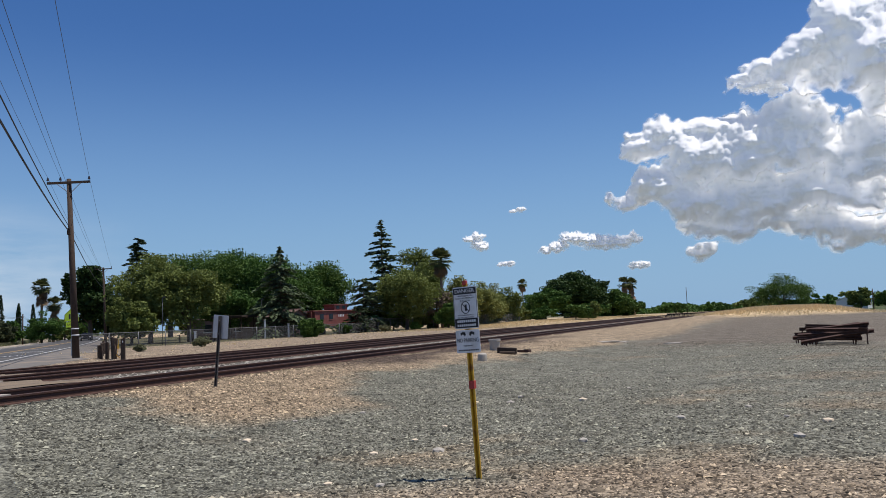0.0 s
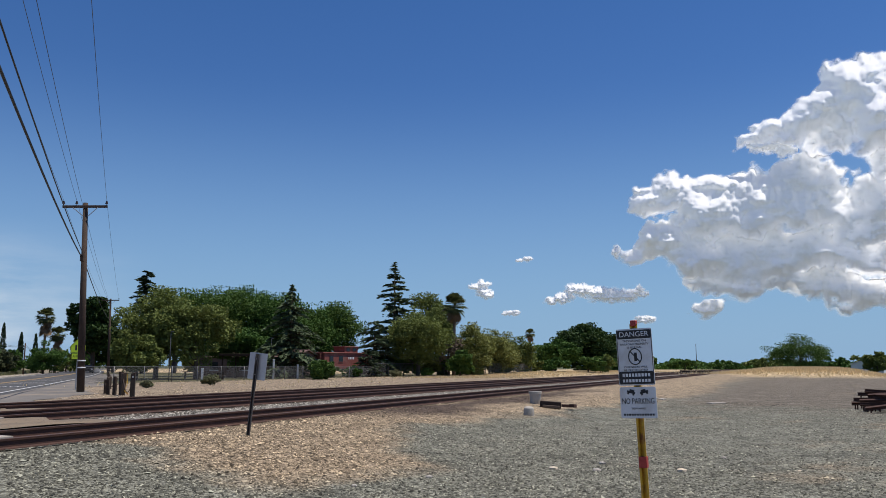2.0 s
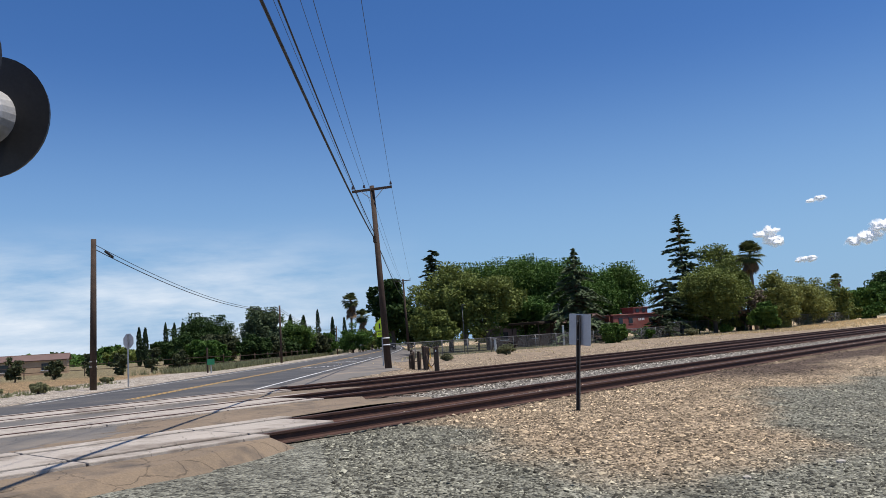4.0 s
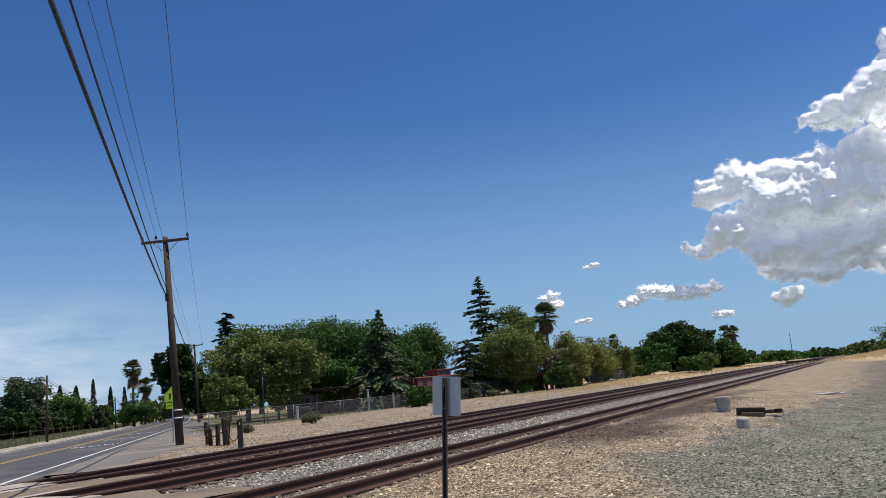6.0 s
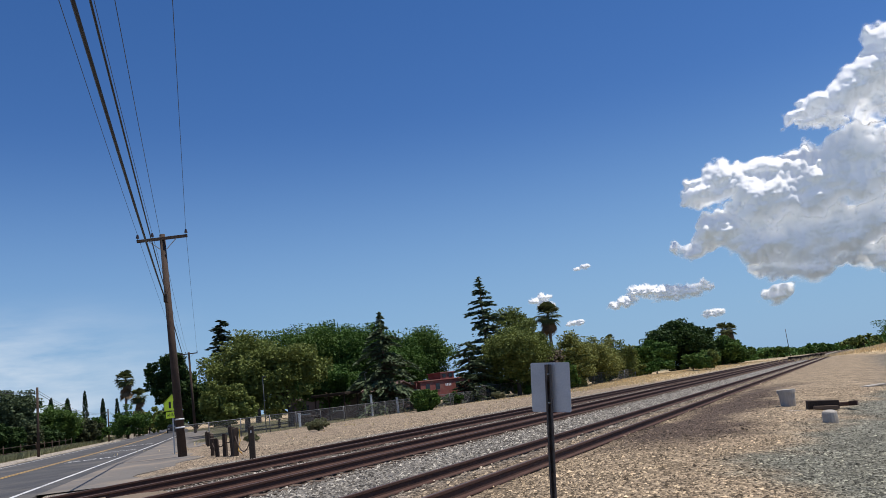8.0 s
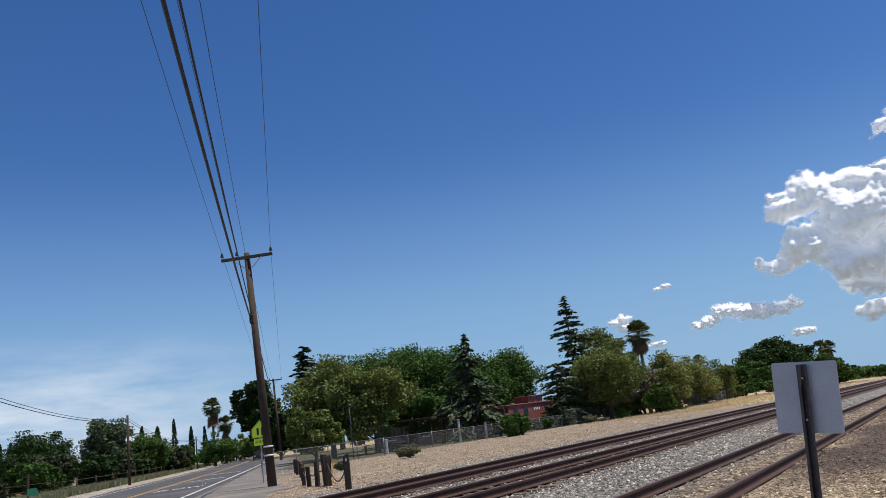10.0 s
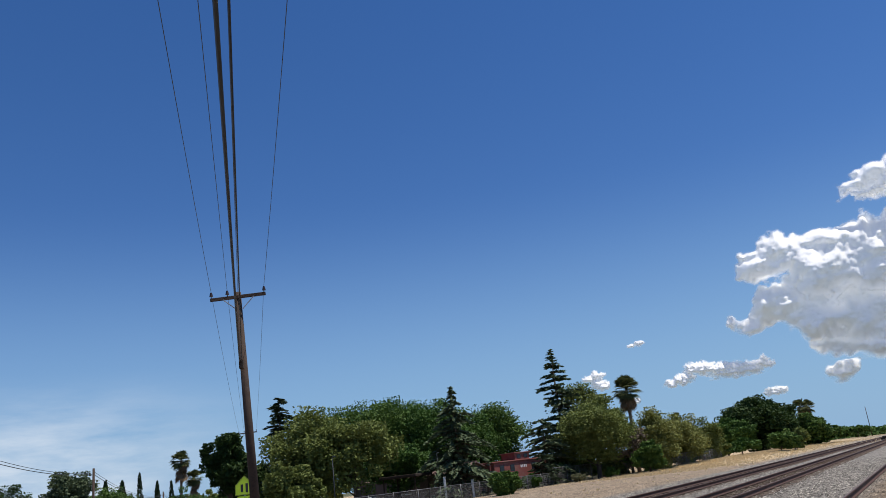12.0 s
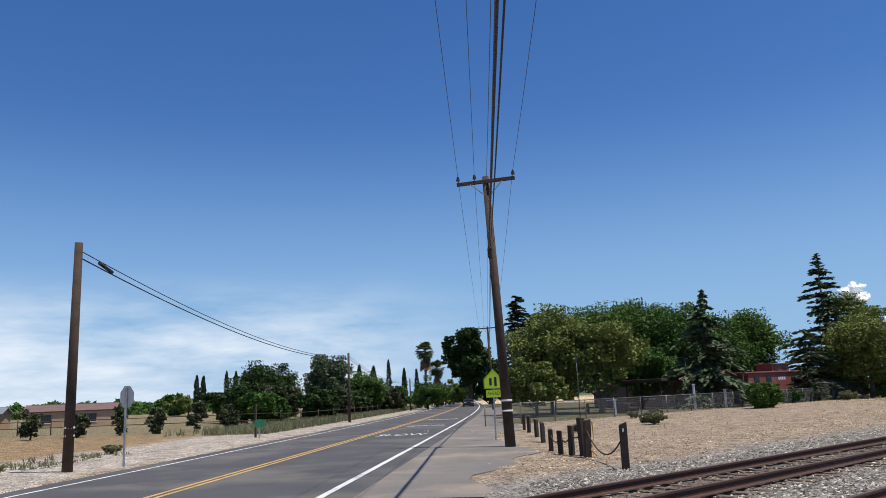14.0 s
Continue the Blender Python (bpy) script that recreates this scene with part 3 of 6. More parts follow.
tagged(new("apron_near", near_apron()), "cracked tan asphalt apron beside the siding crossing", "pavement", kind="structure")
slab("apron_middle", -17.98, -14.99, -22, 11.5, RZ - 0.03, "apron", "cracked tan asphalt strip between the crossing tracks", "pavement", 0.7)
slab("apron_far", -21.93, -19.62, -22, 14.2, RZ - 0.03, "apron", "worn tan asphalt strip between the crossing tracks", "pavement", 0.6)

# ---- tracks ----


def rail_mesh(a0, a1, top_z, off):
    """Flat-bottomed rail profile swept along the track."""
    prof = [(-0.07, -0.17), (0.07, -0.17), (0.065, -0.155), (0.012, -0.135), (0.009, -0.05), (0.034, -0.038), (0.036, -0.006), (0.026, 0.0), (-0.026, 0.0), (-0.036, -0.006), (-0.034, -0.038), (-0.009, -0.05), (-0.012, -0.135), (-0.065, -0.155)]
    steps = [a0, a1]
    v, f = [], []
    for a in steps:
        for o, z in prof:
            v.append(rail_point(off + o, a, top_z + z))
    k = len(prof)
    for i in range(k):
        j = (i + 1) % k
        f.append((i, j, k + j, k + i))
    f += [tuple(range(k))[::-1], tuple(range(k, 2 * k))]
    me = mesh_of("rail", v, f, "rail")
    me.materials.append(M["rail_top"])
    me.polygons[7].material_index = 1
    return me


TIE = bmesh.new()
add_box(TIE, (2.6, 0.23, 0.17), bevel=0.012)
for vv in TIE.verts:
    vv.co += Vector((0, 0, -0.085)) + 0.008 * Vector((math.sin(vv.index * 1.7), math.sin(vv.index * 2.9), math.cos(vv.index * 2.3)))
tie_me = bpy.data.meshes.new("tie")
TIE.to_mesh(tie_me)
TIE.free()
tie_me.materials.append(M["tie"])


def track(off, label, a_start, tie_from, tie_to, rail_z, worn, drop):
    th = thing("railway_track", label, "railway track", rail_point(off, tie_from, 0.1), group="railway tracks", kind="structure")
    inv = th.matrix_world.inverted()
    for s in (-0.7525, 0.7525):
        r = part("rail", rail_mesh(a_start, 900, rail_z, off + s), "rail", th)
        r.matrix_parent_inverse = inv
    rnd = random.Random(int(-off * 10))
    a = tie_from
    while a < tie_to:
        t = new("tie", tie_me)
        t.parent = th
        t.matrix_parent_inverse = inv
        p = rail_point(off + rnd.uniform(-0.05, 0.05) + (rnd.uniform(-0.12, 0.12) if worn else 0), a, rail_z - drop - rnd.uniform(0, 0.014))
        t.matrix_basis = pose(*p, 0, 0, -35.4 + rnd.uniform(-1.5, 1.5) * (2.5 if worn else 1))
        a += 0.53 + rnd.uniform(-0.03, 0.03)
    n = int((260 - a) / 0.55)
    base = np.array([v.co for v in tie_me.vertices])
    rot = Matrix.Rotation(radians(-35.4), 3, "Z")
    base = base @ np.array(rot).T
    fs = np.array([list(p.vertices) + [p.vertices[-1]] * (4 - len(p.vertices)) for p in tie_me.polygons if len(p.vertices) <= 4])
    vs, qs = [], []
    for i in range(n):
        c = rail_point(off, a + 0.55 * i, rail_z - drop - 0.006)
        vs.append(base + np.array(c))
        qs.append(fs + i * len(base))
    me = bpy.data.meshes.new("far_ties")
    me.from_pydata(np.concatenate(vs).tolist(), [], [tuple(dict.fromkeys(q)) for q in np.concatenate(qs).tolist()])
    me.materials.append(M["tie"])
    o = part("far_ties", me, "tie", th)
    o.matrix_parent_inverse = inv
    tagged(o, kind="stuff")
    return th


track(-13.85, "rusty siding track on weathered half-buried wooden ties", -30, 7.5, 62, RZ - 0.02, True, 0.2)
track(-18.8, "main railway track with brown rails on wooden ties in ballast", -30, 11.9, 68, RZ + 0.01, False, 0.186)
track(-22.75, "far main railway track with brown rails on wooden ties", -30, 14.2, 72, RZ + 0.01, False, 0.2)

for o, e in ((-13.85, 7.5), (-18.8, 11.8), (-22.75, 13.8)):
    for nm, lo, hi, e in (("crossing_panel", o - 0.64, o + 0.64, e), ("crossing_panel", o - 1.16, o - 0.83, e + 0.3), ("crossing_panel", o + 0.83, o + 1.16, e - 1.0)):
        th = thing(nm, "pale worn concrete panels set beside the crossing rails", "crossing panel", rail_point((lo + hi) / 2, -18, 0.1), group="crossing panels", kind="structure")
        a = -18.0
        while a < e - 1.0:
            ln = min(2.4, e - a)
            c = rail_point((lo + hi) / 2, a + ln / 2, RZ - 0.1)
            ob = part("panel", box((hi - lo, ln - 0.03, 0.2), Matrix.Translation(c) @ pose(0, 0, 0, 0, 0, -35.4), 0.012), "panel", th)
            ob.matrix_parent_inverse = th.matrix_world.inverted()
            a += 2.4

# ---- clouds: azimuth, elevation and angular radius of their main heaps ----
CLOUDS = {
    "upper_tower": [(39.0, 14.5, 1.34), (43.1, 12.9, 1.66), (48.4, 12.1, 1.90), (53.9, 11.3, 2.18), (41.5, 8.9, 1.66), (34.4, 15.0, 0.87), (35.9, 15.5, 0.99), (37.5, 15.6, 1.38), (39.3, 16.3, 1.58), (41.0, 17.3, 1.98), (43.0, 17.9, 1.78), (43.9, 18.9, 0.71), (45.0, 16.7, 2.18), (46.6, 16.7, 1.38), (43.2, 15.4, 2.77), (48.4, 16.9, 1.78), (50.1, 17.0, 1.58), (51.7, 16.2, 1.78), (53.3, 15.8, 2.37), (49.0, 15.0, 2.77), (51.6, 14.1, 2.77), (46.1, 14.0, 2.37), (53.4, 13.2, 2.77), (55.1, 14.7, 2.77), (57.1, 14.1, 3.16)],
    "middle_bank": [(27.4, 11.3, 0.87), (28.8, 11.9, 1.27), (30.7, 11.7, 1.19), (32.1, 11.4, 1.38), (33.7, 11.0, 1.5), (36.6, 12.3, 1.5), (38.1, 11.8, 1.38), (35.5, 11.1, 1.58), (31.3, 10.0, 1.78), (34.1, 9.6, 1.78), (36.9, 10.3, 1.78), (38.8, 9.8, 1.38), (41.9, 10.8, 1.19), (43.4, 10.0, 1.78), (45.5, 10.2, 1.78), (48.0, 10.2, 1.98), (50.3, 10.2, 1.98), (52.5, 9.7, 2.37), (44.7, 8.4, 1.98), (47.5, 8.2, 2.18), (50.2, 8.1, 1.98), (52.7, 7.5, 2.37), (55.2, 8.8, 2.77)],
    "lower_bank": [(26.3, 7.8, 0.87), (27.8, 8.8, 1.38), (29.2, 8.4, 1.38), (30.8, 7.4, 1.58), (32.9, 7.2, 1.58), (35.2, 7.1, 1.58), (37.6, 7.5, 1.58), (39.9, 7.0, 1.58), (41.8, 6.9, 1.38), (31.2, 5.8, 0.99), (33.6, 5.5, 1.50), (36.4, 5.7, 1.11), (38.3, 4.9, 1.34), (40.2, 4.6, 1.34), (42.4, 4.4, 1.17), (30.8, 3.9, 0.80)],
    "right_low_bank": [(44.4, 5.1, 0.55), (45.6, 5.5, 0.87), (47.4, 5.4, 0.99), (49.4, 5.3, 0.99), (51.6, 5.1, 1.11), (53.5, 4.8, 1.19)],
    "small_long": [(20.2, 4.65, 0.42), (21.1, 4.8, 0.5), (21.9, 5.4, 0.54), (22.6, 5.3, 0.58), (23.6, 5.0, 0.6), (24.6, 4.9, 0.6), (25.6, 4.9, 0.58), (26.4, 5.1, 0.5)],
    "small_pair": [(14.7, 5.7, 0.36), (15.3, 5.9, 0.32), (15.5, 5.1, 0.44), (15.1, 5.4, 0.32)],
    "wisp_a": [(17.0, 3.8, 0.24), (17.6, 3.8, 0.28)],
    "wisp_b": [(26.3, 3.2, 0.32), (27.0, 3.2, 0.36)],
    "wisp_c": [(34.8, 14.7, 0.56), (35.8, 14.9, 0.56), (36.4, 14.3, 0.64)],
    "wisp_d": [(48.5, 16.8, 0.64)],
    "wisp_e": [(17.9, 7.6, 0.2), (18.5, 7.7, 0.24)],
}


def value_noise(x, y, seed):
    """Smooth lattice noise, 0 to 1."""
    xi, yi = np.floor(x).astype(int), np.floor(y).astype(int)
    fx, fy = x - xi, y - yi
    fx, fy = fx * fx * (3 - 2 * fx), fy * fy * (3 - 2 * fy)
    table = np.random.default_rng(seed).random((256, 256))
    a, b = table[yi % 256, xi % 256], table[yi % 256, (xi + 1) % 256]
    c, d = table[(yi + 1) % 256, xi % 256], table[(yi + 1) % 256, (xi + 1) % 256]
    return (a * (1 - fx) + b * fx) * (1 - fy) + (c * (1 - fx) + d * fx) * fy


def cloud(heaps, seed, step, size, far=3300.0):
    """A billowed cloud front: heaps raise it towards the eye, rounded billows of falling size break it up."""
    h = np.array(heaps)
    pad = size * 1.6
    az = np.arange(h[:, 0].min() - pad, h[:, 0].max() + pad, step)
    el = np.arange(max(1.2, h[:, 1].min() - pad), h[:, 1].max() + pad, step)
    A, E = np.meshgrid(az, el)
    wx = A + 0.9 * size * (value_noise(A / size * 1.1, E / size * 1.3, seed + 1) - 0.5) + 0.3 * size * (value_noise(A / size * 3.7, E / size * 4.1, seed + 3) - 0.5)
    wy = E + 0.7 * size * (value_noise(A / size * 1.1 + 40, E / size * 1.3, seed + 2) - 0.5) + 0.25 * size * (value_noise(A / size * 3.9, E / size * 3.7, seed + 4) - 0.5)
    total, top, dome = np.full_like(A, 1e-9), np.zeros_like(A), np.full_like(A, 1e-9)
    for a, e, r in heaps:
        dy = wy - e
        dy = np.where(dy < 0, dy * 1.6, dy)
        wide = 1.3 if r > 1.3 else 2.0
        d2 = ((wx - a) ** 2 / wide + dy ** 2) / (1.1 * r) ** 2
        k = np.exp(-2.6 * d2)
        total += k
        top += k * dy / r
        dome += np.exp(5.0 / size * r * np.sqrt(np.clip(1.25 - d2, 0, None))) - 1
    field = 1 + np.log(total) / 2.6
    top = top / total
    billow, fine, amp, f = np.zeros_like(A), np.zeros_like(A), 1.0, 1.0 / size
    for o in range(6):
        n = np.abs(2 * value_noise(A * f + 17 * o, E * f * 1.2 + 5 * o, seed + 10 + o) - 1)
        billow += amp * 0.86 ** o * (n - 0.45)
        fine += amp * 1.1 ** o * (value_noise(A * f * 1.7 + 3 * o, E * f * 2.1, seed + 30 + o) - 0.5)
        amp *= 0.5
        f *= 2.0
    dens = np.minimum(field, 1.2) + 0.26 * billow + 0.42 * fine + 0.2
    ragged = smooth(0.1, -0.6, top)          # the undersides are thinner and softer
    alpha = smooth(-0.05, (0.34 if size > 1 else 0.7) + 0.55 * ragged, dens)
    rise = far * math.tan(radians(1)) * (3.0 * np.log1p(dome) * size / 5.0 + 0.46 * size * billow)
    r = far - rise + 0.12 * far * np.tan(np.radians(E - el[0]))
    a, e = np.radians(A), np.radians(E)
    v = np.stack([r * np.sin(a) * np.cos(e), r * np.cos(a) * np.cos(e), r * np.sin(e)], -1).reshape(-1, 3)
    ids = np.arange(A.size).reshape(A.shape)
    q = np.stack([ids[:-1, :-1], ids[:-1, 1:], ids[1:, 1:], ids[1:, :-1]], -1).reshape(-1, 4)
    q = q[(alpha.ravel()[q] > 0.004).any(1)]
    used, inv = np.unique(q, return_inverse=True)
    me = array_mesh("cloud", v[used], inv.reshape(-1, 4), "cloud")
    me.attributes.new("cover", "FLOAT", "POINT").data.foreach_set("value", alpha.ravel()[used].astype(np.float32))
    me.polygons.foreach_set("use_smooth", [True] * len(me.polygons))
    return me


GREAT = ("upper_tower", "middle_bank", "lower_bank", "right_low_bank")
tagged(new("cumulus_cloud", cloud(sum((CLOUDS[n] for n in GREAT), []), 40, 0.07, 1.5)), "towering white cumulus cloud with grey shaded bases", "cloud", "clouds in the sky", "structure")
for k, (nm, heaps) in enumerate(CLOUDS.items()):
    if nm not in GREAT:
        tagged(new("small_cloud", cloud(heaps, 60 + 20 * k, 0.035, max(0.3, heaps[0][2]))), "small white fair-weather cloud", "cloud", "clouds in the sky", "structure")

# ---- trees ----


def cards(pts, size, rng, up=0.5, aspect=1.6, dirs=None):
    """Leaf cards at points: quads of random turn, more level where up is large."""
    n = len(pts)
    a = rng.normal(size=(n, 3))
    if dirs is not None:
        a = dirs + 0.35 * a
    a[:, 2] *= 1 - up * 0.6
    a /= np.linalg.norm(a, axis=1)[:, None]
    b = np.cross(a, rng.normal(size=(n, 3)) * [1 - up, 1 - up, 1] + [0, 0, up])
    b /= np.linalg.norm(b, axis=1)[:, None] + 1e-9
    s = size * rng.uniform(0.6, 1.3, n)[:, None]
    a, b = a * s * aspect / 2, b * s / 2
    v = np.stack([pts - a, pts + b * 0.9, pts + a, pts - b * 0.9], 1).reshape(-1, 3)
    return v, np.arange(4 * n).reshape(-1, 4)


def trunk_mesh(height, r0, limbs, rng, lean=(0, 0), split=0.35, spread=0.5):
    bm = bmesh.new()
    top = Vector((lean[0], lean[1], height))
    pts = [Vector((0, 0, -0.15)), Vector((lean[0] * 0.2 + 0.05, lean[1] * 0.2, height * 0.3)), Vector((lean[0] * 0.6, lean[1] * 0.6 - 0.05, height * 0.65)), top]
    rad = [r0 * 1.25, r0, r0 * 0.7, r0 * 0.3]
    for i in range(3):
        add_tube(bm, pts[i], pts[i + 1], rad[i], rad[i + 1], 8, False)
    for _ in range(limbs):
        t = rng.uniform(split, 0.9)
        p = pts[0].lerp(top, t)
        a = rng.uniform(0, 6.283)
        ln = height * spread * rng.uniform(0.6, 1.1) * (1.15 - t * 0.6)
        mid = p + Vector((math.cos(a) * ln * 0.5, math.sin(a) * ln * 0.5, ln * 0.35))
        end = p + Vector((math.cos(a) * ln, math.sin(a) * ln, ln * 0.8))
        add_tube(bm, p, mid, r0 * 0.42 * (1.1 - t * 0.5), r0 * 0.24, 6, False)
        add_tube(bm, mid, end, r0 * 0.24, r0 * 0.05, 6, False)
    for f in bm.faces:
        f.smooth = True
    return bm


def broadleaf(x, y, top, radius, mat, seed, label, name="tree", low=0.2, clumps=70, leaf=0.18, per=190, squash=1.0, group="", shrub=False):
    rng = np.random.default_rng(seed)
    low *= 0.55
    radius *= 1.06
    clumps = int(clumps * 1.25)
    z0 = float(ground_z(x, y))
    h = top - z0
    th = thing(name, label, "shrub" if shrub else "tree", (x, y, z0), group=group)
    part("trunk", trunk_mesh(h * 0.72, max(0.05, h * 0.024), 7, rng, (rng.uniform(-0.3, 0.3), rng.uniform(-0.3, 0.3)), low * 0.9, 0.34), "bark", th)
    c = np.array([0, 0, h * (low + 1) / 2])
    half = np.array([radius, radius, h * (1 - low) / 2 * squash])
    if low < 0.06:            # crowns that reach the ground
        c[2] *= 0.88
        half[2] *= 1.06
    # a main mass and side lobes of differing size give the uneven outline
    lobes = [(np.zeros(3), 0.8)]
    for _ in range(7):
        w = rng.normal(size=3)
        w /= np.linalg.norm(w)
        w[2] = w[2] * 0.75 + 0.12
        k = rng.uniform(0.32, 0.55)
        lobes.append((w * (1.0 - k) * rng.uniform(0.85, 1.1), k))
    pick = rng.choice(len(lobes), clumps, p=np.array([0.3] + [0.1] * 7))
    d = rng.normal(size=(clumps, 3))
    d /= np.linalg.norm(d, axis=1)[:, None]
    rr = rng.uniform(0.3, 1.0, clumps) ** 0.5
    at = np.array([lobes[i][0] for i in pick])
    sz = np.array([lobes[i][1] for i in pick])
    centres = c + (at + d * (rr * sz)[:, None]) * half
    cs = rng.uniform(0.10, 0.2, clumps) * min(radius, half[2])
    pts = np.repeat(centres, per, 0) + np.clip(rng.normal(size=(clumps * per, 3)), -1.25, 1.25) * np.repeat(cs, per)[:, None] * [1, 1, 0.72]
    v, q = cards(pts, leaf, rng, 0.45)
    crown = part("crown", array_mesh("crown", v, q, mat), mat, th)
    return th


def conifer(x, y, top, radius, mat, seed, label, droop=0.25, whorls=24, bare=0.1, open_top=0.6, leaf=0.3, name="conifer", power=0.9, dens=9.0):
    rng = np.random.default_rng(seed)
    z0 = float(ground_z(x, y))
    h = top - z0
    th = thing(name, label, "tree", (x, y, z0))
    part("trunk", tube((0, 0, -0.1), (0, 0, h * 0.985), max(0.1, h * 0.018), 0.03, 8), "bark", th)
    pts, dirs = [], []
    bm = bmesh.new()
    for i in range(whorls):
        for k in range(rng.integers(4, 7)):
            t = bare + (1 - bare) * (i + rng.uniform(-0.6, 0.6)) / whorls
            t = min(max(t, bare), 0.985)
            ln0 = radius * (1 - t) ** power + 0.12
            a = rng.uniform(0, 6.283)
            ln = ln0 * rng.uniform(0.4, 1.22)
            rise = rng.uniform(-0.05, 0.2)
            n = int(max(5, ln * dens))
            s = np.sort(rng.uniform(0.12, 1, n))
            px = np.stack([np.cos(a) * s * ln, np.sin(a) * s * ln, t * h + ln * (rise * s - droop * s ** 2.2)], 1)
            side = np.array([-np.sin(a), np.cos(a), 0])
            jit = rng.normal(size=(n, 1)) * side * (0.16 * ln * (1.1 - s))[:, None] + rng.normal(size=(n, 3)) * [0.04, 0.04, 0.05]
            pts.append(px + jit)
            dirs.append(np.tile([np.cos(a), np.sin(a), -droop], (n, 1)))
            e = (np.cos(a) * ln * 0.85, np.sin(a) * ln * 0.85, t * h + ln * (rise * 0.85 - droop * 0.7))
            add_tube(bm, (0, 0, t * h), e, 0.02 + 0.012 * ln, 0.008, 4, False)
    tagged(part("twig_frame", bm, "bark", th), kind="stuff")
    pts, dirs = np.concatenate(pts), np.concatenate(dirs)
    v, q = cards(pts, leaf, rng, 0.75, 2.2, dirs)
    part("crown", array_mesh("crown", v, q, mat), mat, th)
    return th


def cypress(x, y, top, radius, seed, mat="cypress", label="slender dark green columnar cypress", name="cypress", n=900, leaf=None, group="columnar cypresses"):
    rng = np.random.default_rng(seed)
    z0 = float(ground_z(x, y))
    h = top - z0
    th = thing(name, label, "tree", (x, y, z0), group=group)
    part("trunk", tube((0, 0, -0.1), (0, 0, h * 0.5), 0.1, 0.05, 7), "bark", th)
    t = rng.uniform(0.03, 1, n)
    prof = (np.sin(np.pi * np.clip(t * 0.86 + 0.12, 0, 1)) ** 0.7) if name == "cypress" else (1.05 - t) ** 0.8
    a = rng.uniform(0, 6.283, n)
    r = radius * prof * rng.uniform(0.5, 1.05, n) * (1 + 0.15 * np.sin(a * 3 + t * 12))
    pts = np.stack([np.cos(a) * r, np.sin(a) * r, t * h], 1)
    v, q = cards(pts, leaf or max(0.22, radius * 0.42), rng, 0.0, 2.0, np.tile([0, 0, 1.0], (n, 1)))
    part("crown", array_mesh("crown", v, q, mat), mat, th)
    return th


def palm(x, y, top, radius, seed, skirt=1.5, label="tall fan palm with a shaggy brown skirt", trunk_r=0.22, fronds=46):
    rng = np.random.default_rng(seed)
    z0 = float(ground_z(x, y))
    h = top - z0 - radius * 0.75
    th = thing("palm_tree", label, "palm tree", (x, y, z0))
    part("trunk", tube((0, 0, -0.1), (0.1, 0, h), trunk_r * 1.15, trunk_r * 0.8, 10), "palm_trunk", th)

    def fans(count, el_lo, el_hi, length, z_lo, z_hi, mat, name):
        vs, qs, c = [], [], 0
        for _ in range(count):
            a, e = rng.uniform(0, 6.283), radians(rng.uniform(el_lo, el_hi))
            ln = length * rng.uniform(0.8, 1.1)
            d = np.array([math.cos(a) * math.cos(e), math.sin(a) * math.cos(e), math.sin(e)])
            sd = np.array([-math.sin(a), math.cos(a), 0])
            up = np.cross(d, sd)
            o = np.array([0.1, 0, rng.uniform(z_lo, z_hi)])
            hub = o + d * ln * 0.5
            for k in range(9):
                f = radians(-75 + 150 * k / 8)
                w = d * math.cos(f) + sd * math.sin(f)
                tip = hub + w * ln * 0.5 + np.array([0, 0, -0.12 * ln])
                m = hub + w * ln * 0.28
                g = np.cross(w, up) * ln * 0.05
                vs += [hub, m + g, tip, m - g]
                qs.append([c, c + 1, c + 2, c + 3])
                c += 4
            g = sd * 0.03
            vs += [o - g, o + g, hub + g, hub - g]
            qs.append([c, c + 1, c + 2, c + 3])
            c += 4
        part(name, array_mesh(name, np.array(vs), np.array(qs), mat), mat, th)

    fans(int(fronds * 1.5), -45, 85, radius * 0.9, h - 0.2, h + 0.15, "frond", "crown")
    if skirt:
        fans(int(fronds * 0.8), -85, -45, radius * 0.8, h - skirt, h - 0.1, "dead_frond", "skirt")
    return th


PARK = "shade trees in the park"
broadleaf(-13.6, 84.5, 9.3, 4.0, "leaf_olive", 1, "broad olive-green shade tree behind the chain-link fence", group=PARK, low=0.2, clumps=120)
broadleaf(-9.4, 81.0, 8.2, 3.7, "leaf_olive", 2, "bushy olive-green shade tree behind the fence", group=PARK, low=0.18, clumps=110)
broadleaf(-9.6, 102, 12.0, 5.2, "leaf_mid", 3, "large dense green mulberry tree", group=PARK, low=0.18, clumps=150)
broadleaf(-4.8, 106, 12.2, 5.4, "leaf_dark", 4, "large dense dark green mulberry tree", group=PARK, low=0.15, clumps=150)
broadleaf(-1.2, 101, 11.2, 4.6, "leaf_dark", 5, "large dark green shade tree behind the cedar", group=PARK, low=0.12, clumps=140)
broadleaf(5.6, 108, 10.8, 4.6, "leaf_mid", 6, "large round green shade tree", group=PARK, low=0.2, clumps=130)
broadleaf(2.6, 103.5, 9.8, 4.0, "leaf_dark", 61, "dark green shade tree between the mulberries", group=PARK, low=0.1, clumps=110)
broadleaf(-19.0, 148.9, 17.0, 4.4, "leaf_olive", 7, "feathery grey-green tree top", group=PARK, low=0.3, clumps=80, leaf=0.24)
broadleaf(-14.2, 76.5, 5.2, 2.6, "leaf_olive", 8, "small bushy green tree near the fence corner", group=PARK, low=0.15, clumps=60)
broadleaf(-6.0, 92, 6.5, 3.6, "leaf_dark", 9, "shaded understorey tree in the park", group=PARK, low=0.15, clumps=70)
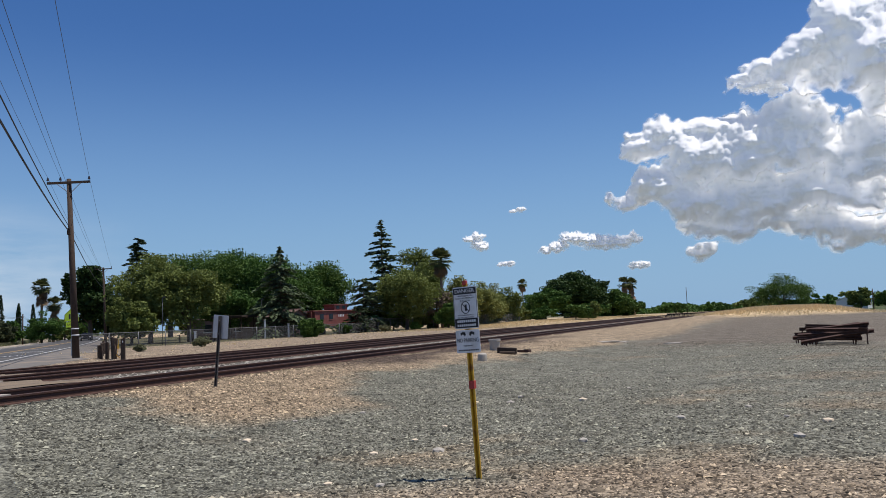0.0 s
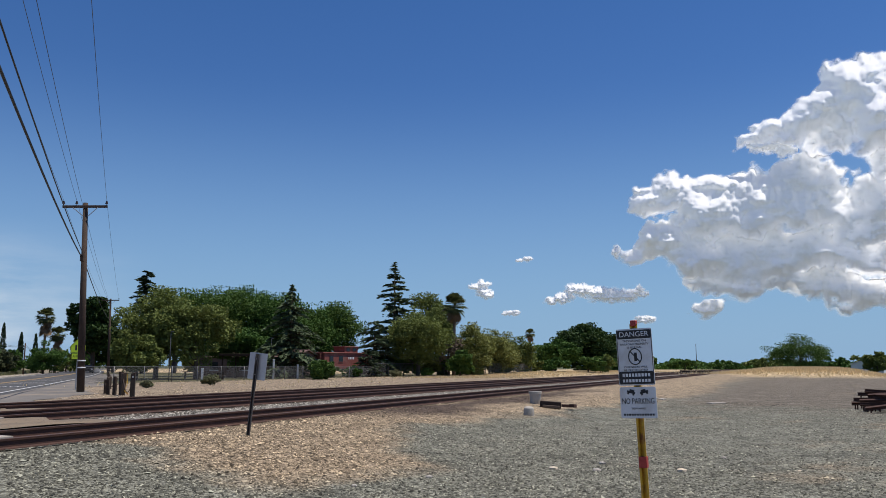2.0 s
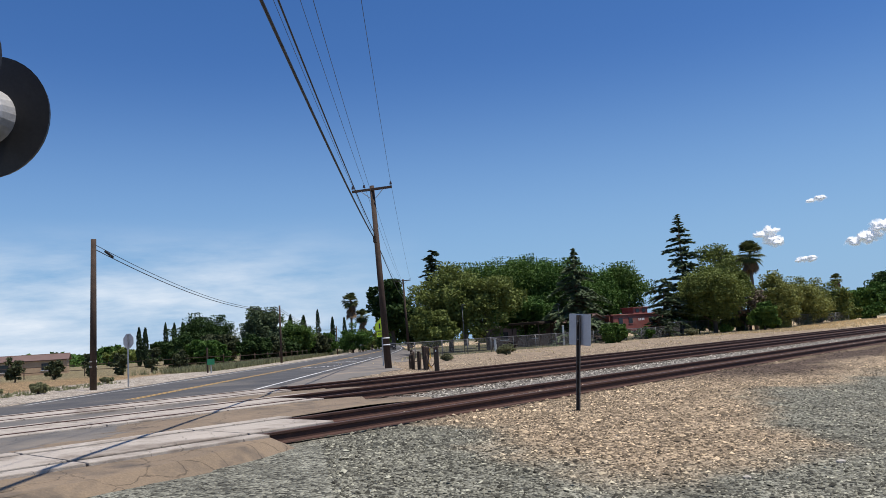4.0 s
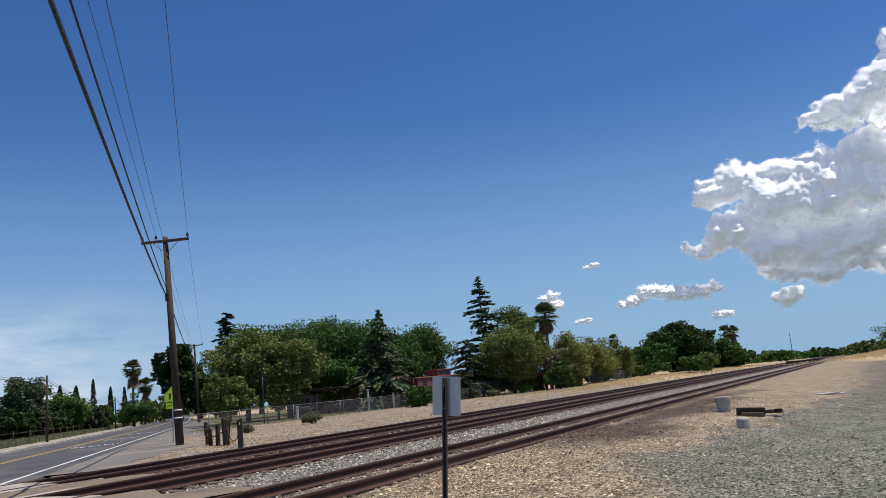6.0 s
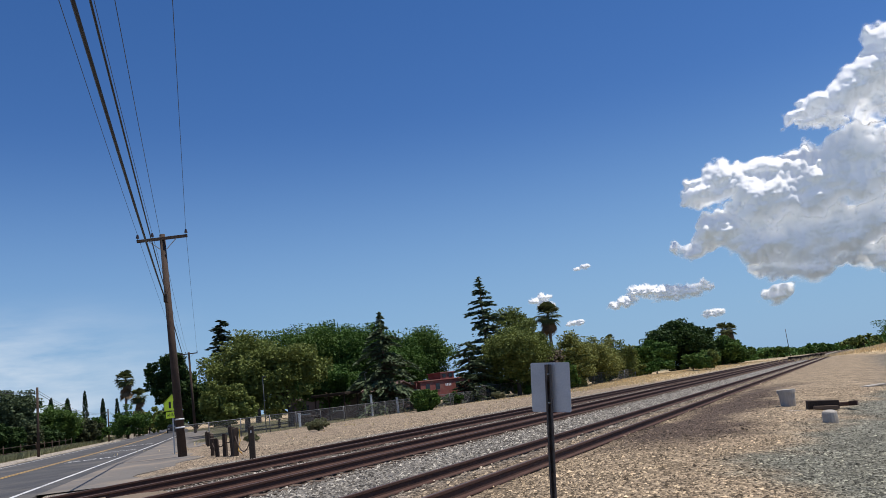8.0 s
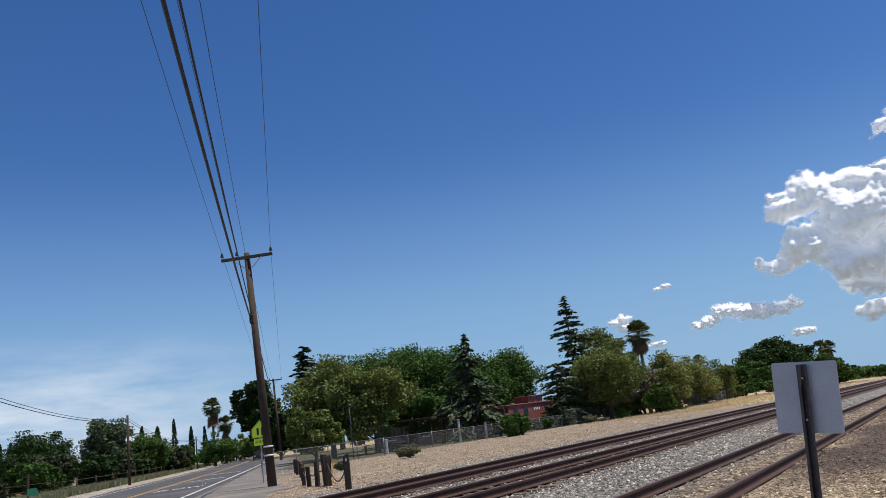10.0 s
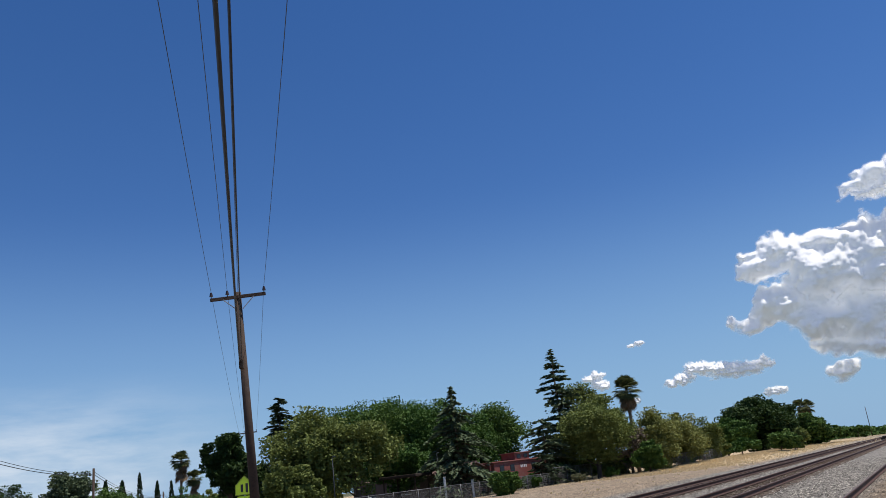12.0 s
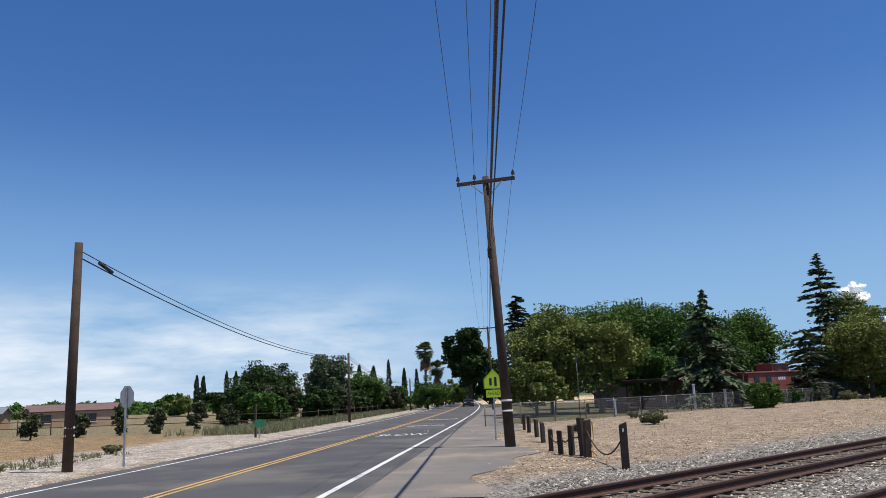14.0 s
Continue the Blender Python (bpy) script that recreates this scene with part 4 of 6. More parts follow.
conifer(-0.1, 87.65, 10.45, 6.4, "needle", 11, "deodar cedar with drooping grey-green branches", 0.4, 28, 0.06, leaf=0.26, name="cedar", power=1.05, dens=24)
conifer(14.38, 107.4, 16.0, 7.0, "needle", 12, "tall open deodar fir with tiered branches", 0.14, 32, 0.08, leaf=0.32, name="fir", power=0.98, dens=22)
conifer(10.9, 101.5, 7.4, 4.4, "needle", 13, "low spreading blue-green cedar by the fence", 0.3, 16, 0.04, leaf=0.28, name="cedar", power=0.55, dens=24)
conifer(9.4, 97.4, 3.4, 2.5, "needle_dark", 14, "low dark juniper beside the caboose", 0.2, 9, 0.05, leaf=0.3, name="juniper", power=0.5, dens=12)
conifer(-23.3, 141.1, 17.8, 3.6, "needle_dark", 15, "tall dark narrow conifer", 0.15, 40, 0.1, leaf=0.42, name="conifer", power=0.4, dens=14)
broadleaf(26.8, 144.5, 16.0, 4.4, "leaf_olive", 16, "tall pale green tree with an open crown", group=PARK, low=0.15, clumps=95, leaf=0.24)
broadleaf(16.8, 102.5, 9.6, 4.4, "leaf_olive", 17, "broad olive-green tree behind the fence", group=PARK, low=0.15, clumps=110)
broadleaf(22.8, 117.3, 11.6, 2.8, "leaf_olive", 18, "tall thin green tree", group=PARK, low=0.2, clumps=45)
broadleaf(25.7, 108, 7.9, 3.4, "leaf_dry", 19, "yellow-green fruit tree beside the fence", group=PARK, low=0.02, clumps=90)
broadleaf(31.0, 114.4, 7.9, 3.8, "leaf_dry", 20, "yellow-green fruit tree beside the fence", group=PARK, low=0.02, clumps=95)
broadleaf(36.5, 121, 6.6, 3.0, "leaf_olive", 21, "olive-green tree at the end of the fence", group=PARK, low=0.02, clumps=65)
broadleaf(21.9, 106.6, 6.5, 2.4, "bare_twig", 22, "nearly bare brown tree under the palm", low=0.15, clumps=38, per=40, leaf=0.22)
palm(22.5, 106.0, 11.5, 2.2, 23, 1.1)
broadleaf(71.7, 174.9, 12.4, 8.6, "leaf_deep", 24, "wide dark green tree beside the tracks", low=0.06, clumps=210, leaf=0.42)
broadleaf(61.5, 171.5, 8.2, 5.6, "leaf_dark", 25, "dark green bushy tree beside the tracks", low=0.06, clumps=110, leaf=0.36)
broadleaf(81.0, 177.0, 7.4, 5.0, "leaf_mid", 26, "low green bushy tree beside the tracks", low=0.05, clumps=100, leaf=0.36)
broadleaf(88.5, 185, 5.4, 5.2, "leaf_mid", 261, "low green bushes beside the tracks", low=0.05, clumps=90, leaf=0.36)
palm(111.4, 233.3, 12.9, 2.9, 27, 8.0, "stout palm with a thick brown skirt", 0.9)
palm(114.6, 235.0, 12.5, 2.7, 28, 7.6, "stout palm with a thick brown skirt", 0.9)
palm(92.3, 280.2, 15.4, 2.6, 29, 1.4, "small distant fan palm")
broadleaf(2.7, 79.2, 2.3, 1.3, "leaf_mid", 30, "round dark green shrub by the fence", "shrub", low=0.0, clumps=110, leaf=0.2, shrub=True)
broadleaf(22.2, 101.2, 4.2, 2.0, "leaf_mid", 31, "green shrub against the fence", "shrub", low=0.02, clumps=45, leaf=0.24, shrub=True)
broadleaf(17.4, 100.2, 1.3, 1.0, "leaf_dark", 32, "low dark shrub against the fence", "shrub", low=0.02, clumps=24, leaf=0.18, shrub=True)
broadleaf(7.4, 93.2, 1.6, 1.1, "leaf_dark", 33, "low dark green shrub by the fence", "shrub", low=0.02, clumps=24, leaf=0.18, shrub=True)
for i, (px, py, tp, rr) in enumerate(((12.5, 103.5, 3.4, 2.4), (15.5, 106, 3.8, 2.6), (19, 108.5, 3.6, 2.6), (22.5, 110.5, 3.8, 2.6), (26, 112, 3.4, 2.6), (29.5, 116, 3.6, 2.8), (33.5, 119.5, 3.4, 2.6), (37.5, 124, 3.2, 2.6), (40.5, 126.5, 3.4, 2.4), (46, 130, 3.2, 3.0), (53.5, 133, 3.6, 3.0), (57, 135.5, 3.8, 3.0))):
    broadleaf(px, py, tp, rr, ("leaf_dark", "leaf_mid", "leaf_olive")[i % 3], 230 + i, "shaded green bush in the undergrowth behind the fence", "bush", low=0.0, clumps=40, leaf=0.28, per=90, group="undergrowth bushes", shrub=True)
# beyond the road
broadleaf(-35.2, 161.4, 15.0, 4.4, "leaf_deep", 34, "tall dark eucalyptus beside the road", low=0.2, clumps=100, leaf=0.45)
broadleaf(-32.4, 166, 11.5, 3.8, "leaf_deep", 35, "dark eucalyptus beside the road", low=0.05, clumps=60, leaf=0.45)
palm(-40.9, 149.5, 11.6, 2.2, 36, 2.0)
palm(-39.4, 151.5, 8.4, 2.0, 37, 2.4)
broadleaf(-38.4, 140.3, 6.0, 3.6, "leaf_dark", 38, "dark green roadside tree", low=0.05, clumps=60)
broadleaf(-53.5, 112.5, 7.9, 4.9, "leaf_deep", 39, "round dark green tree across the road", low=0.0, clumps=150)
broadleaf(-43.2, 108, 8.3, 3.0, "needle", 40, "bushy grey-green conifer across the road", "conifer", low=0.04, clumps=130, leaf=0.2)
broadleaf(-41.5, 116, 6.5, 3.2, "leaf_mid", 41, "green roadside tree across the road", low=0.05, clumps=60)
for i, (px, py, tp, rr) in enumerate(((-36.5, 88.6, 3.6, 2.0), (-38.6, 81, 3.6, 2.2), (-39, 99, 3.8, 2.4), (-39.5, 106, 3.6, 2.4), (-40.4, 129, 4.4, 3.2), (-40, 122, 3.8, 2.6), (-44, 86, 4.0, 2.4), (-46.5, 101, 4.4, 2.6), (-43.5, 95, 4.2, 2.6), (-42.5, 112, 4.6, 2.8), (-41.8, 118.5, 4.4, 2.8), (-41.5, 125, 4.4, 2.8), (-48, 92, 4.0, 2.6), (-50.5, 99, 4.2, 2.6))):
    broadleaf(px, py, tp, rr, ("leaf_deep", "leaf_dark", "weed_dark")[i % 3], 50 + i, "rough green hedge bush along the far verge", "bush", low=0.02, clumps=45, leaf=0.26, group="verge bushes", shrub=True)
for i, (px, py, tp, rr) in enumerate(((-52.2, 147.3, 7.9, 0.65), (-49.8, 147.9, 7.6, 0.7), (-50, 157.9, 9.1, 0.5), (-49.8, 168, 7.8, 0.55), (-50, 178.6, 8.0, 0.5), (-51, 172, 7.2, 0.5), (-77.2, 146.8, 8.0, 0.5), (-75.8, 147.6, 7.9, 0.55), (-74.4, 148.3, 8.0, 0.55), (-73, 149, 7.7, 0.5), (-71.8, 127, 6.6, 0.5), (-70.9, 127.4, 6.5, 0.5))):
    cypress(px, py, tp, rr, 70 + i)
for i, (px, py, tp, rr) in enumerate(((-40.3, 66.6, 2.5, 0.75), (-38.1, 67.9, 2.8, 0.85), (-36.1, 69.0, 2.2, 0.8), (-42.4, 65.2, 2.3, 0.6), (-44.6, 63.6, 2.0, 0.8), (-47, 62, 2.4, 0.8))):
    broadleaf(px, py, tp, rr, "weed_dark", 90 + i, "small bushy grey-green evergreen in the dry field", "young_evergreen", low=0.0, clumps=30, leaf=0.13, per=70, group="young field evergreens", shrub=True)
for i in range(12):
    broadleaf(-120 + 9 * i + (i % 3), 168 + (i * 37) % 23, 4.2 + (i * 13) % 5 * 0.5, 5.0, ("leaf_mid", "leaf_dark", "leaf_olive")[i % 3], 110 + i, "distant green trees behind the field", low=0.02, clumps=36, leaf=0.6, per=45, group="distant field trees")
# yard side
broadleaf(108.8, 149.3, 9.3, 6.4, "leaf_mid", 130, "round green tree behind the dry mound", low=0.1, clumps=100)
broadleaf(137.1, 141.7, 8.8, 5.4, "leaf_dark", 131, "round dark green tree in the field", low=0.1, clumps=80)
broadleaf(101.7, 90.6, 5.3, 3.3, "leaf_dark", 132, "dark green bush tree at the yard edge", low=0.05, clumps=60)
broadleaf(154.5, 180, 5.6, 3.0, "leaf_olive", 133, "olive tree beside the white building", low=0.1, clumps=40, leaf=0.45)
broadleaf(112, 150, 3.2, 2.5, "leaf_dark", 134, "dark green bush behind the mound", low=0.02, clumps=30, leaf=0.4)
for i in range(14):
    cypress(222 + 5.5 * i, 240 - 5.2 * i, 6.2 + (i * 7) % 4 * 0.4, 1.5, 140 + i, "cypress", "distant tall dark windbreak tree", n=260)
for i in range(22):
    a = radians(29 + 2.1 * i + (i * 17 % 5) * 0.25)
    r = 330 + (i * 53) % 90
    broadleaf(r * math.sin(a), r * math.cos(a), 4.5 + (i * 29) % 7 * 0.55, 8.0, ("leaf_mid", "leaf_dark", "leaf_olive")[i % 3], 170 + i, "distant trees on the flat horizon", low=0.02, clumps=30, leaf=0.9, per=40, group="distant horizon trees")
for i in range(10):
    broadleaf(63 + 3.9 * i, 150 + 7.3 * i, 3.4 + (i * 31) % 5 * 0.5, 3.4, ("leaf_mid", "leaf_dark")[i % 2], 200 + i, "low green trees along the railway in the distance", low=0.02, clumps=26, leaf=0.5, per=40, group="railway side trees")


def far_woods(name, a0, a1, r0, r1, h0, h1, n, seed, label):
    """A low uneven belt of far trees round the flat horizon."""
    rng = np.random.default_rng(seed)
    t = rng.random(n)
    az = np.radians(a0 + (a1 - a0) * t)
    r = rng.uniform(r0, r1, n)
    top = h0 + (h1 - h0) * value_noise(t * (a1 - a0) * 1.4, np.full(n, 0.5), seed) * (0.7 + 0.6 * value_noise(t * (a1 - a0) * 5.0, np.full(n, 3.5), seed + 1))
    z = -0.4 + top * rng.random(n) ** 0.7
    v, q = cards(np.stack([r * np.sin(az), r * np.cos(az), z], -1), 1.1, rng, 0.4)
    tagged(new(name, array_mesh(name, v, q, "leaf_dark")), label, "trees", kind="stuff")


far_woods("horizon_woods", 24, 80, 380, 430, 2.0, 6.5, 26000, 400, "low belt of far green trees on the flat horizon")
far_woods("field_woods", -75, -22, 300, 350, 2.5, 7.0, 22000, 410, "low belt of far green trees beyond the fields")

# ---- poles and wires ----


def insulator(at):
    bm = bmesh.new()
    x, y, z = at
    add_tube(bm, (x, y, z), (x, y, z + 0.1), 0.012, 0.012, 6)
    add_tube(bm, (x, y, z + 0.08), (x, y, z + 0.14), 0.075, 0.06, 10)
    add_tube(bm, (x, y, z + 0.15), (x, y, z + 0.24), 0.06, 0.035, 10)
    return bm


def power_pole(base, top, arm, name, label, arm_tilt=0.0, low_attach=0.0):
    """A wooden pole with a cross-arm; arm is its half-length and its turn."""
    base, top = Vector(base), Vector(top)
    th = thing("utility_pole", label, "utility pole", base)
    inv = th.matrix_world.inverted()
    made = [part("pole", tube(base - Vector((0, 0, 0.3)), top, 0.19, 0.12, 14), "pole_wood", th)]
    half, turn = arm
    m = Matrix.Translation(top - Vector((0, 0, 0.22))) @ pose(0, 0, 0, 0, 0, turn) @ pose(0, 0, 0, 0, arm_tilt, 0) @ Matrix.Translation((0, -0.17, 0))
    made.append(part("cross_arm", box((2 * half, 0.1, 0.13), m, 0.012), "pole_wood", th))
    for s in (-1, 1):
        bm = add_tube(bmesh.new(), m @ Vector((s * half * 0.55, -0.06, -0.06)), m @ Vector((s * 0.12, -0.02, -0.5)), 0.02, 0.02, 6)
        made.append(part("arm_brace", bm, "galv", th))
    pins = []
    for f in (-0.95, -0.38, 0.95):
        p = m @ Vector((f * half, 0, 0.06))
        made.append(part("insulator", insulator(p), "insulator", th))
        pins.append(p + Vector((0, 0, 0.24)))
    for o in made:
        o.matrix_parent_inverse = inv
    return th, pins


P1, P1T = Vector((-11.54, 42.3, 0.06)), Vector((-12.0, 42.62, 9.82))
pole1, pins1 = power_pole(P1, P1T, (1.07, 11.5), "utility_pole", "tall brown wooden utility pole with a cross-arm", -5)
for z, nm in ((1.0, "white_tag"), (1.35, "white_tag")):
    c = P1.lerp(P1T, (z + 0.3) / 9.9)
    o = part("reflector_band", tube(c - Vector((0, 0, 0.03)), c + Vector((0, 0, 0.03)), 0.196, 0.196, 14), "white_sign", pole1, "white reflective band")
    o.matrix_parent_inverse = pole1.matrix_world.inverted()
hang = P1.lerp(P1T, 0.70)
o = part("cable_clamp", box((0.16, 0.3, 0.35), Matrix.Translation(hang + Vector((-0.05, -0.2, 0))), 0.02), "dark_wood", pole1, "dark cable clamp")
o.matrix_parent_inverse = pole1.matrix_world.inverted()
P2, P2T = Vector((-23.3, 112.8, 0.1)), Vector((-23.6, 112.8, 10.4))
pole2, pins2 = power_pole(P2, P2T, (1.1, 8), "utility_pole", "more distant wooden utility pole with a cross-arm", -2)
P0T = Vector((-3.0, -10.0, 10.9))         # the pole behind the way, out of view
P0 = Vector((-3.0, -10.0, -0.35))
pole0, pins0 = power_pole(P0, P0T, (1.16, 8), "utility_pole", "brown wooden utility pole beside the lot")


def cable(a, b, drop, radius, mat, label):
    bm = path_tube(sag(a, b, drop, 28), radius, 5)
    me = bpy.data.meshes.new("overhead_cable")
    bm.to_mesh(me)
    bm.free()
    me.materials.append(M[mat])
    return tagged(new("overhead_cable", me), label, "cable", "overhead wires")


for a, b, c in zip(pins0, pins1, pins2):
    cable(a, b, 0.5, 0.008, "thin_wire", "thin overhead conductor strung between poles")
    cable(b, c, 0.4, 0.008, "thin_wire", "thin overhead conductor strung between poles")
cable(P0T + Vector((0.15, 0, -0.9)), P1T + Vector((0.0, 0, -0.55)), 0.5, 0.008, "thin_wire", "thin overhead neutral wire strung between poles")
cable(P1T + Vector((0, 0.1, -0.55)), P2T + Vector((0, 0, -0.6)), 0.4, 0.008, "thin_wire", "thin overhead neutral wire strung between poles")
low0, low2 = P0.lerp(P0T, 0.67), P2.lerp(P2T, 0.72)
cable(low0 + Vector((-0.1, 0, 0)), hang + Vector((-0.1, -0.3, 0.1)), 0.55, 0.03, "wire", "thick black communication cable between poles")
cable(low0 + Vector((0.1, 0, 0.35)), hang + Vector((-0.02, -0.3, 0.25)), 0.5, 0.018, "wire", "black communication cable between poles")
cable(hang + Vector((-0.1, 0.1, 0.1)), low2, 0.5, 0.026, "wire", "thick black communication cable between poles")

LP = Vector((-24.3, 36.4, 0.05))
left = [(LP, Vector((-23.95, 36.0, 7.1)), 0.16), (Vector((-30.2, 79.0, 0.1)), Vector((-30.2, 79.0, 5.9)), 0.12), (Vector((-38.5, 130, 0.1)), Vector((-38.5, 130, 4.8)), 0.12), (Vector((-46, 175, 0.1)), Vector((-46, 175, 5.0)), 0.12)]
tops = []
for b, t, r in left:
    th = thing("telephone_pole", "brown wooden telephone pole beside the road", "utility pole", b, group="roadside telephone poles")
    inv = th.matrix_world.inverted()
    part("pole", tube(b - Vector((0, 0, 0.3)), t, r, r * 0.75, 12), "pole_wood", th).matrix_parent_inverse = inv
    if b is LP:
        for z in (1.15, 1.4):
            c = b.lerp(t, z / 7.2)
            part("reflector_band", tube(c - Vector((0, 0, 0.03)), c + Vector((0, 0, 0.03)), r * 1.02, r * 1.02, 12), "white_sign", th, "white reflective band").matrix_parent_inverse = inv
    tops.append(t - Vector((0, 0, 0.45)))
for a, b in zip(tops, tops[1:]):
    cable(a, b, 0.9, 0.022, "wire", "black telephone cable between roadside poles")
    cable(a + Vector((0, 0, 0.22)), b + Vector((0, 0, 0.1)), 0.9, 0.016, "wire", "black telephone cable between roadside poles")
sp = tops[0].lerp(tops[1], 0.03) + Vector((0, 0, 0.05))
tagged(part("splice_case", tube(sp, sp + (tops[1] - tops[0]) * 0.02 + Vector((0, 0, -0.15)), 0.06, 0.06, 10), "wire"), "black cable splice case on the telephone wire", "splice case")

# ---- signs ----
SIGN = Vector((0.65, 5.47, 0.0))
SIGN.z = float(ground_z(SIGN.x, SIGN.y))


def u_post(height, w=0.06, d=0.035, t=0.006):
    """A rolled channel sign post."""
    prof = [(-w / 2, 0), (-w / 4, 0), (-w / 5, d), (w / 5, d), (w / 4, 0), (w / 2, 0), (w / 2, t), (w / 4 + t, t), (w / 5 + t / 2, d + t), (-w / 5 - t / 2, d + t), (-w / 4 - t, t), (-w / 2, t)]
    bm = bmesh.new()
    lo = [bm.verts.new((x, y, -0.25)) for x, y in prof]
    hi = [bm.verts.new((x, y, height)) for x, y in prof]
    for i in range(len(prof)):
        j = (i + 1) % len(prof)
        bm.faces.new((lo[i], lo[j], hi[j], hi[i]))
    bm.faces.new(hi)
    bmesh.ops.recalc_face_normals(bm, faces=bm.faces)
    return bm


def bar_line(bm, x, z, w, h, y):
    add_box(bm, (w, 0.0012, h), Matrix.Translation((x, y, z)))


def danger_sign():
    th = thing("warning_sign", "white and black danger and no parking sign on a yellow post", "sign", SIGN, 136)
    th.matrix_world = pose(*SIGN, 0, 0, 136 - 180) @ pose(0, 0, 0, 0, -2.2, 0)
    top = 1.765 - SIGN.z
    part("post", u_post(top + 0.03, 0.065), "yellow_post", th, "scuffed yellow steel post")
    part("post_cap", box((0.05, 0.045, 0.05), Matrix.Translation((0, 0.015, top + 0.035)), 0.006), "red_band", th, "faded red post cap")
    part("red_band", box((0.067, 0.05, 0.09), Matrix.Translation((0, 0.018, top - 1.1)), 0.004), "red_band", th, "red reflective band")
    turn = pose(0, 0, 0, 90, 0, 0)
    z1 = top - 0.245
    upper = part("danger_plate", plate(rounded(0.305, 0.47, 0.015), 0.004, Matrix.Translation((0, -0.006, z1))), "white_sign", th)
    part("header_panel", plate(rounded(0.285, 0.072, 0.008), 0.002, Matrix.Translation((0, -0.0095, z1 + 0.187))), "ink", upper, "black panel")
    part("footer_panel", plate(rounded(0.285, 0.105, 0.008), 0.002, Matrix.Translation((0, -0.0095, z1 - 0.172))), "ink", upper, "black panel")
    for s in (-1, 1):
        bm = bmesh.new()
        bar_line(bm, s * 0.146, z1, 0.005, 0.455, -0.0088)
        part("border", bm, "ink", upper)

    def word(text, size, mat, z, y, par, width):
        lettering(text, size, mat, Matrix.Translation((0, y, z)) @ turn, par, "lettering", width)

    word("DANGER", 0.06, "white_sign", z1 + 0.187, -0.0115, upper, 0.25)
    for k, (txt, w) in enumerate((("TRESPASSING ON", 0.2), ("RAILROAD PROPERTY", 0.24), ("IS ILLEGAL", 0.13))):
        word(txt, 0.024, "ink", z1 + 0.132 - 0.027 * k, -0.009, upper, w)
    ring = bmesh.new()
    n = 28
    pts = [(0.055 * math.cos(2 * math.pi * i / n), -0.0095, z1 + 0.002 + 0.066 * math.sin(2 * math.pi * i / n)) for i in range(n + 1)]
    part("prohibition_ring", path_tube(pts, 0.0045, 6), "ink", upper)
    part("ring_slash", box((0.115, 0.002, 0.009), Matrix.Translation((0, -0.0095, z1 + 0.002)) @ pose(0, 0, 0, 0, 48, 0)), "ink", upper)
    part("ring_symbol", box((0.025, 0.002, 0.07), Matrix.Translation((0.004, -0.009, z1)), 0), "ink", upper)
    for k, (txt, w) in enumerate((("OFFENDERS WILL", 0.2), ("BE PROSECUTED", 0.2))):
        word(txt, 0.022, "ink", z1 - 0.084 - 0.026 * k, -0.009, upper, w)
    for k, w in ((0.022, 0.022), (-0.024, 0.02)):
        bm = bmesh.new()
        for i in range(9):
            bar_line(bm, -0.108 + 0.027 * i, z1 - 0.172 + k, 0.019, w * 1.2, -0.0112)
        part("bar_row", bm, "white_sign", upper)
    z2 = top - 0.62
    lower = part("no_parking_plate", plate(rounded(0.305, 0.255, 0.015), 0.004, Matrix.Translation((0, -0.006, z2))), "white_sign", th)
    word("NO PARKING", 0.066, "ink", z2 + 0.01, -0.0095, lower, 0.27)
    word("TOW AWAY", 0.024, "ink", z2 - 0.05, -0.0095, lower, 0.12)
    bm = bmesh.new()
    for i in range(12):
        bar_line(bm, -0.121 + 0.022 * i, z2 - 0.098, 0.016, 0.016, -0.0092)
    part("bar_row", bm, "ink", lower)
    for sx in (-1, 1):
        bm = bmesh.new()
        for (dx, dz, w, h) in ((0, 0, 0.07, 0.018), (-0.004 * sx, 0.014, 0.04, 0.018), (-0.022, -0.014, 0.016, 0.016), (0.022, -0.014, 0.016, 0.016)):
            add_box(bm, (w, 0.0012, h), Matrix.Translation((sx * 0.055, -0.0092, z2 + 0.085)) @ pose(0, 0, 0, 0, sx * -14, 0) @ Matrix.Translation((dx, 0, dz)))
        part("symbol", bm, "ink", lower)
    return th


danger_sign()

MARK = Vector((-2.75, 15.4, float(ground_z(-2.75, 15.4))))
th = thing("marker_sign", "blank grey back of a small sign on a dark steel post", "sign", MARK)
th.matrix_world = pose(*MARK) @ pose(0, 0, 0, 3.0, 4.6, 0) @ pose(0, 0, 0, 0, 0, -42)
MH = 1.68 - MARK.z
part("post", u_post(MH, 0.075, 0.04), "dull_post", th, "dull channel steel post")
part("plate", plate(rounded(0.46, 0.52, 0.02), 0.004, Matrix.Translation((0, 0.05, MH - 0.24))), "sign_back", th, "bare grey aluminium plate")
for dz in (-0.1, -0.4):
    part("bolt", tube((0, -0.012, MH + dz), (0, 0.045, MH + dz), 0.008, 0.008, 6), "galv", th)

# ---- crossing signal ----
SX, SY = -6.02, 5.12
SG = float(ground_z(SX, SY))


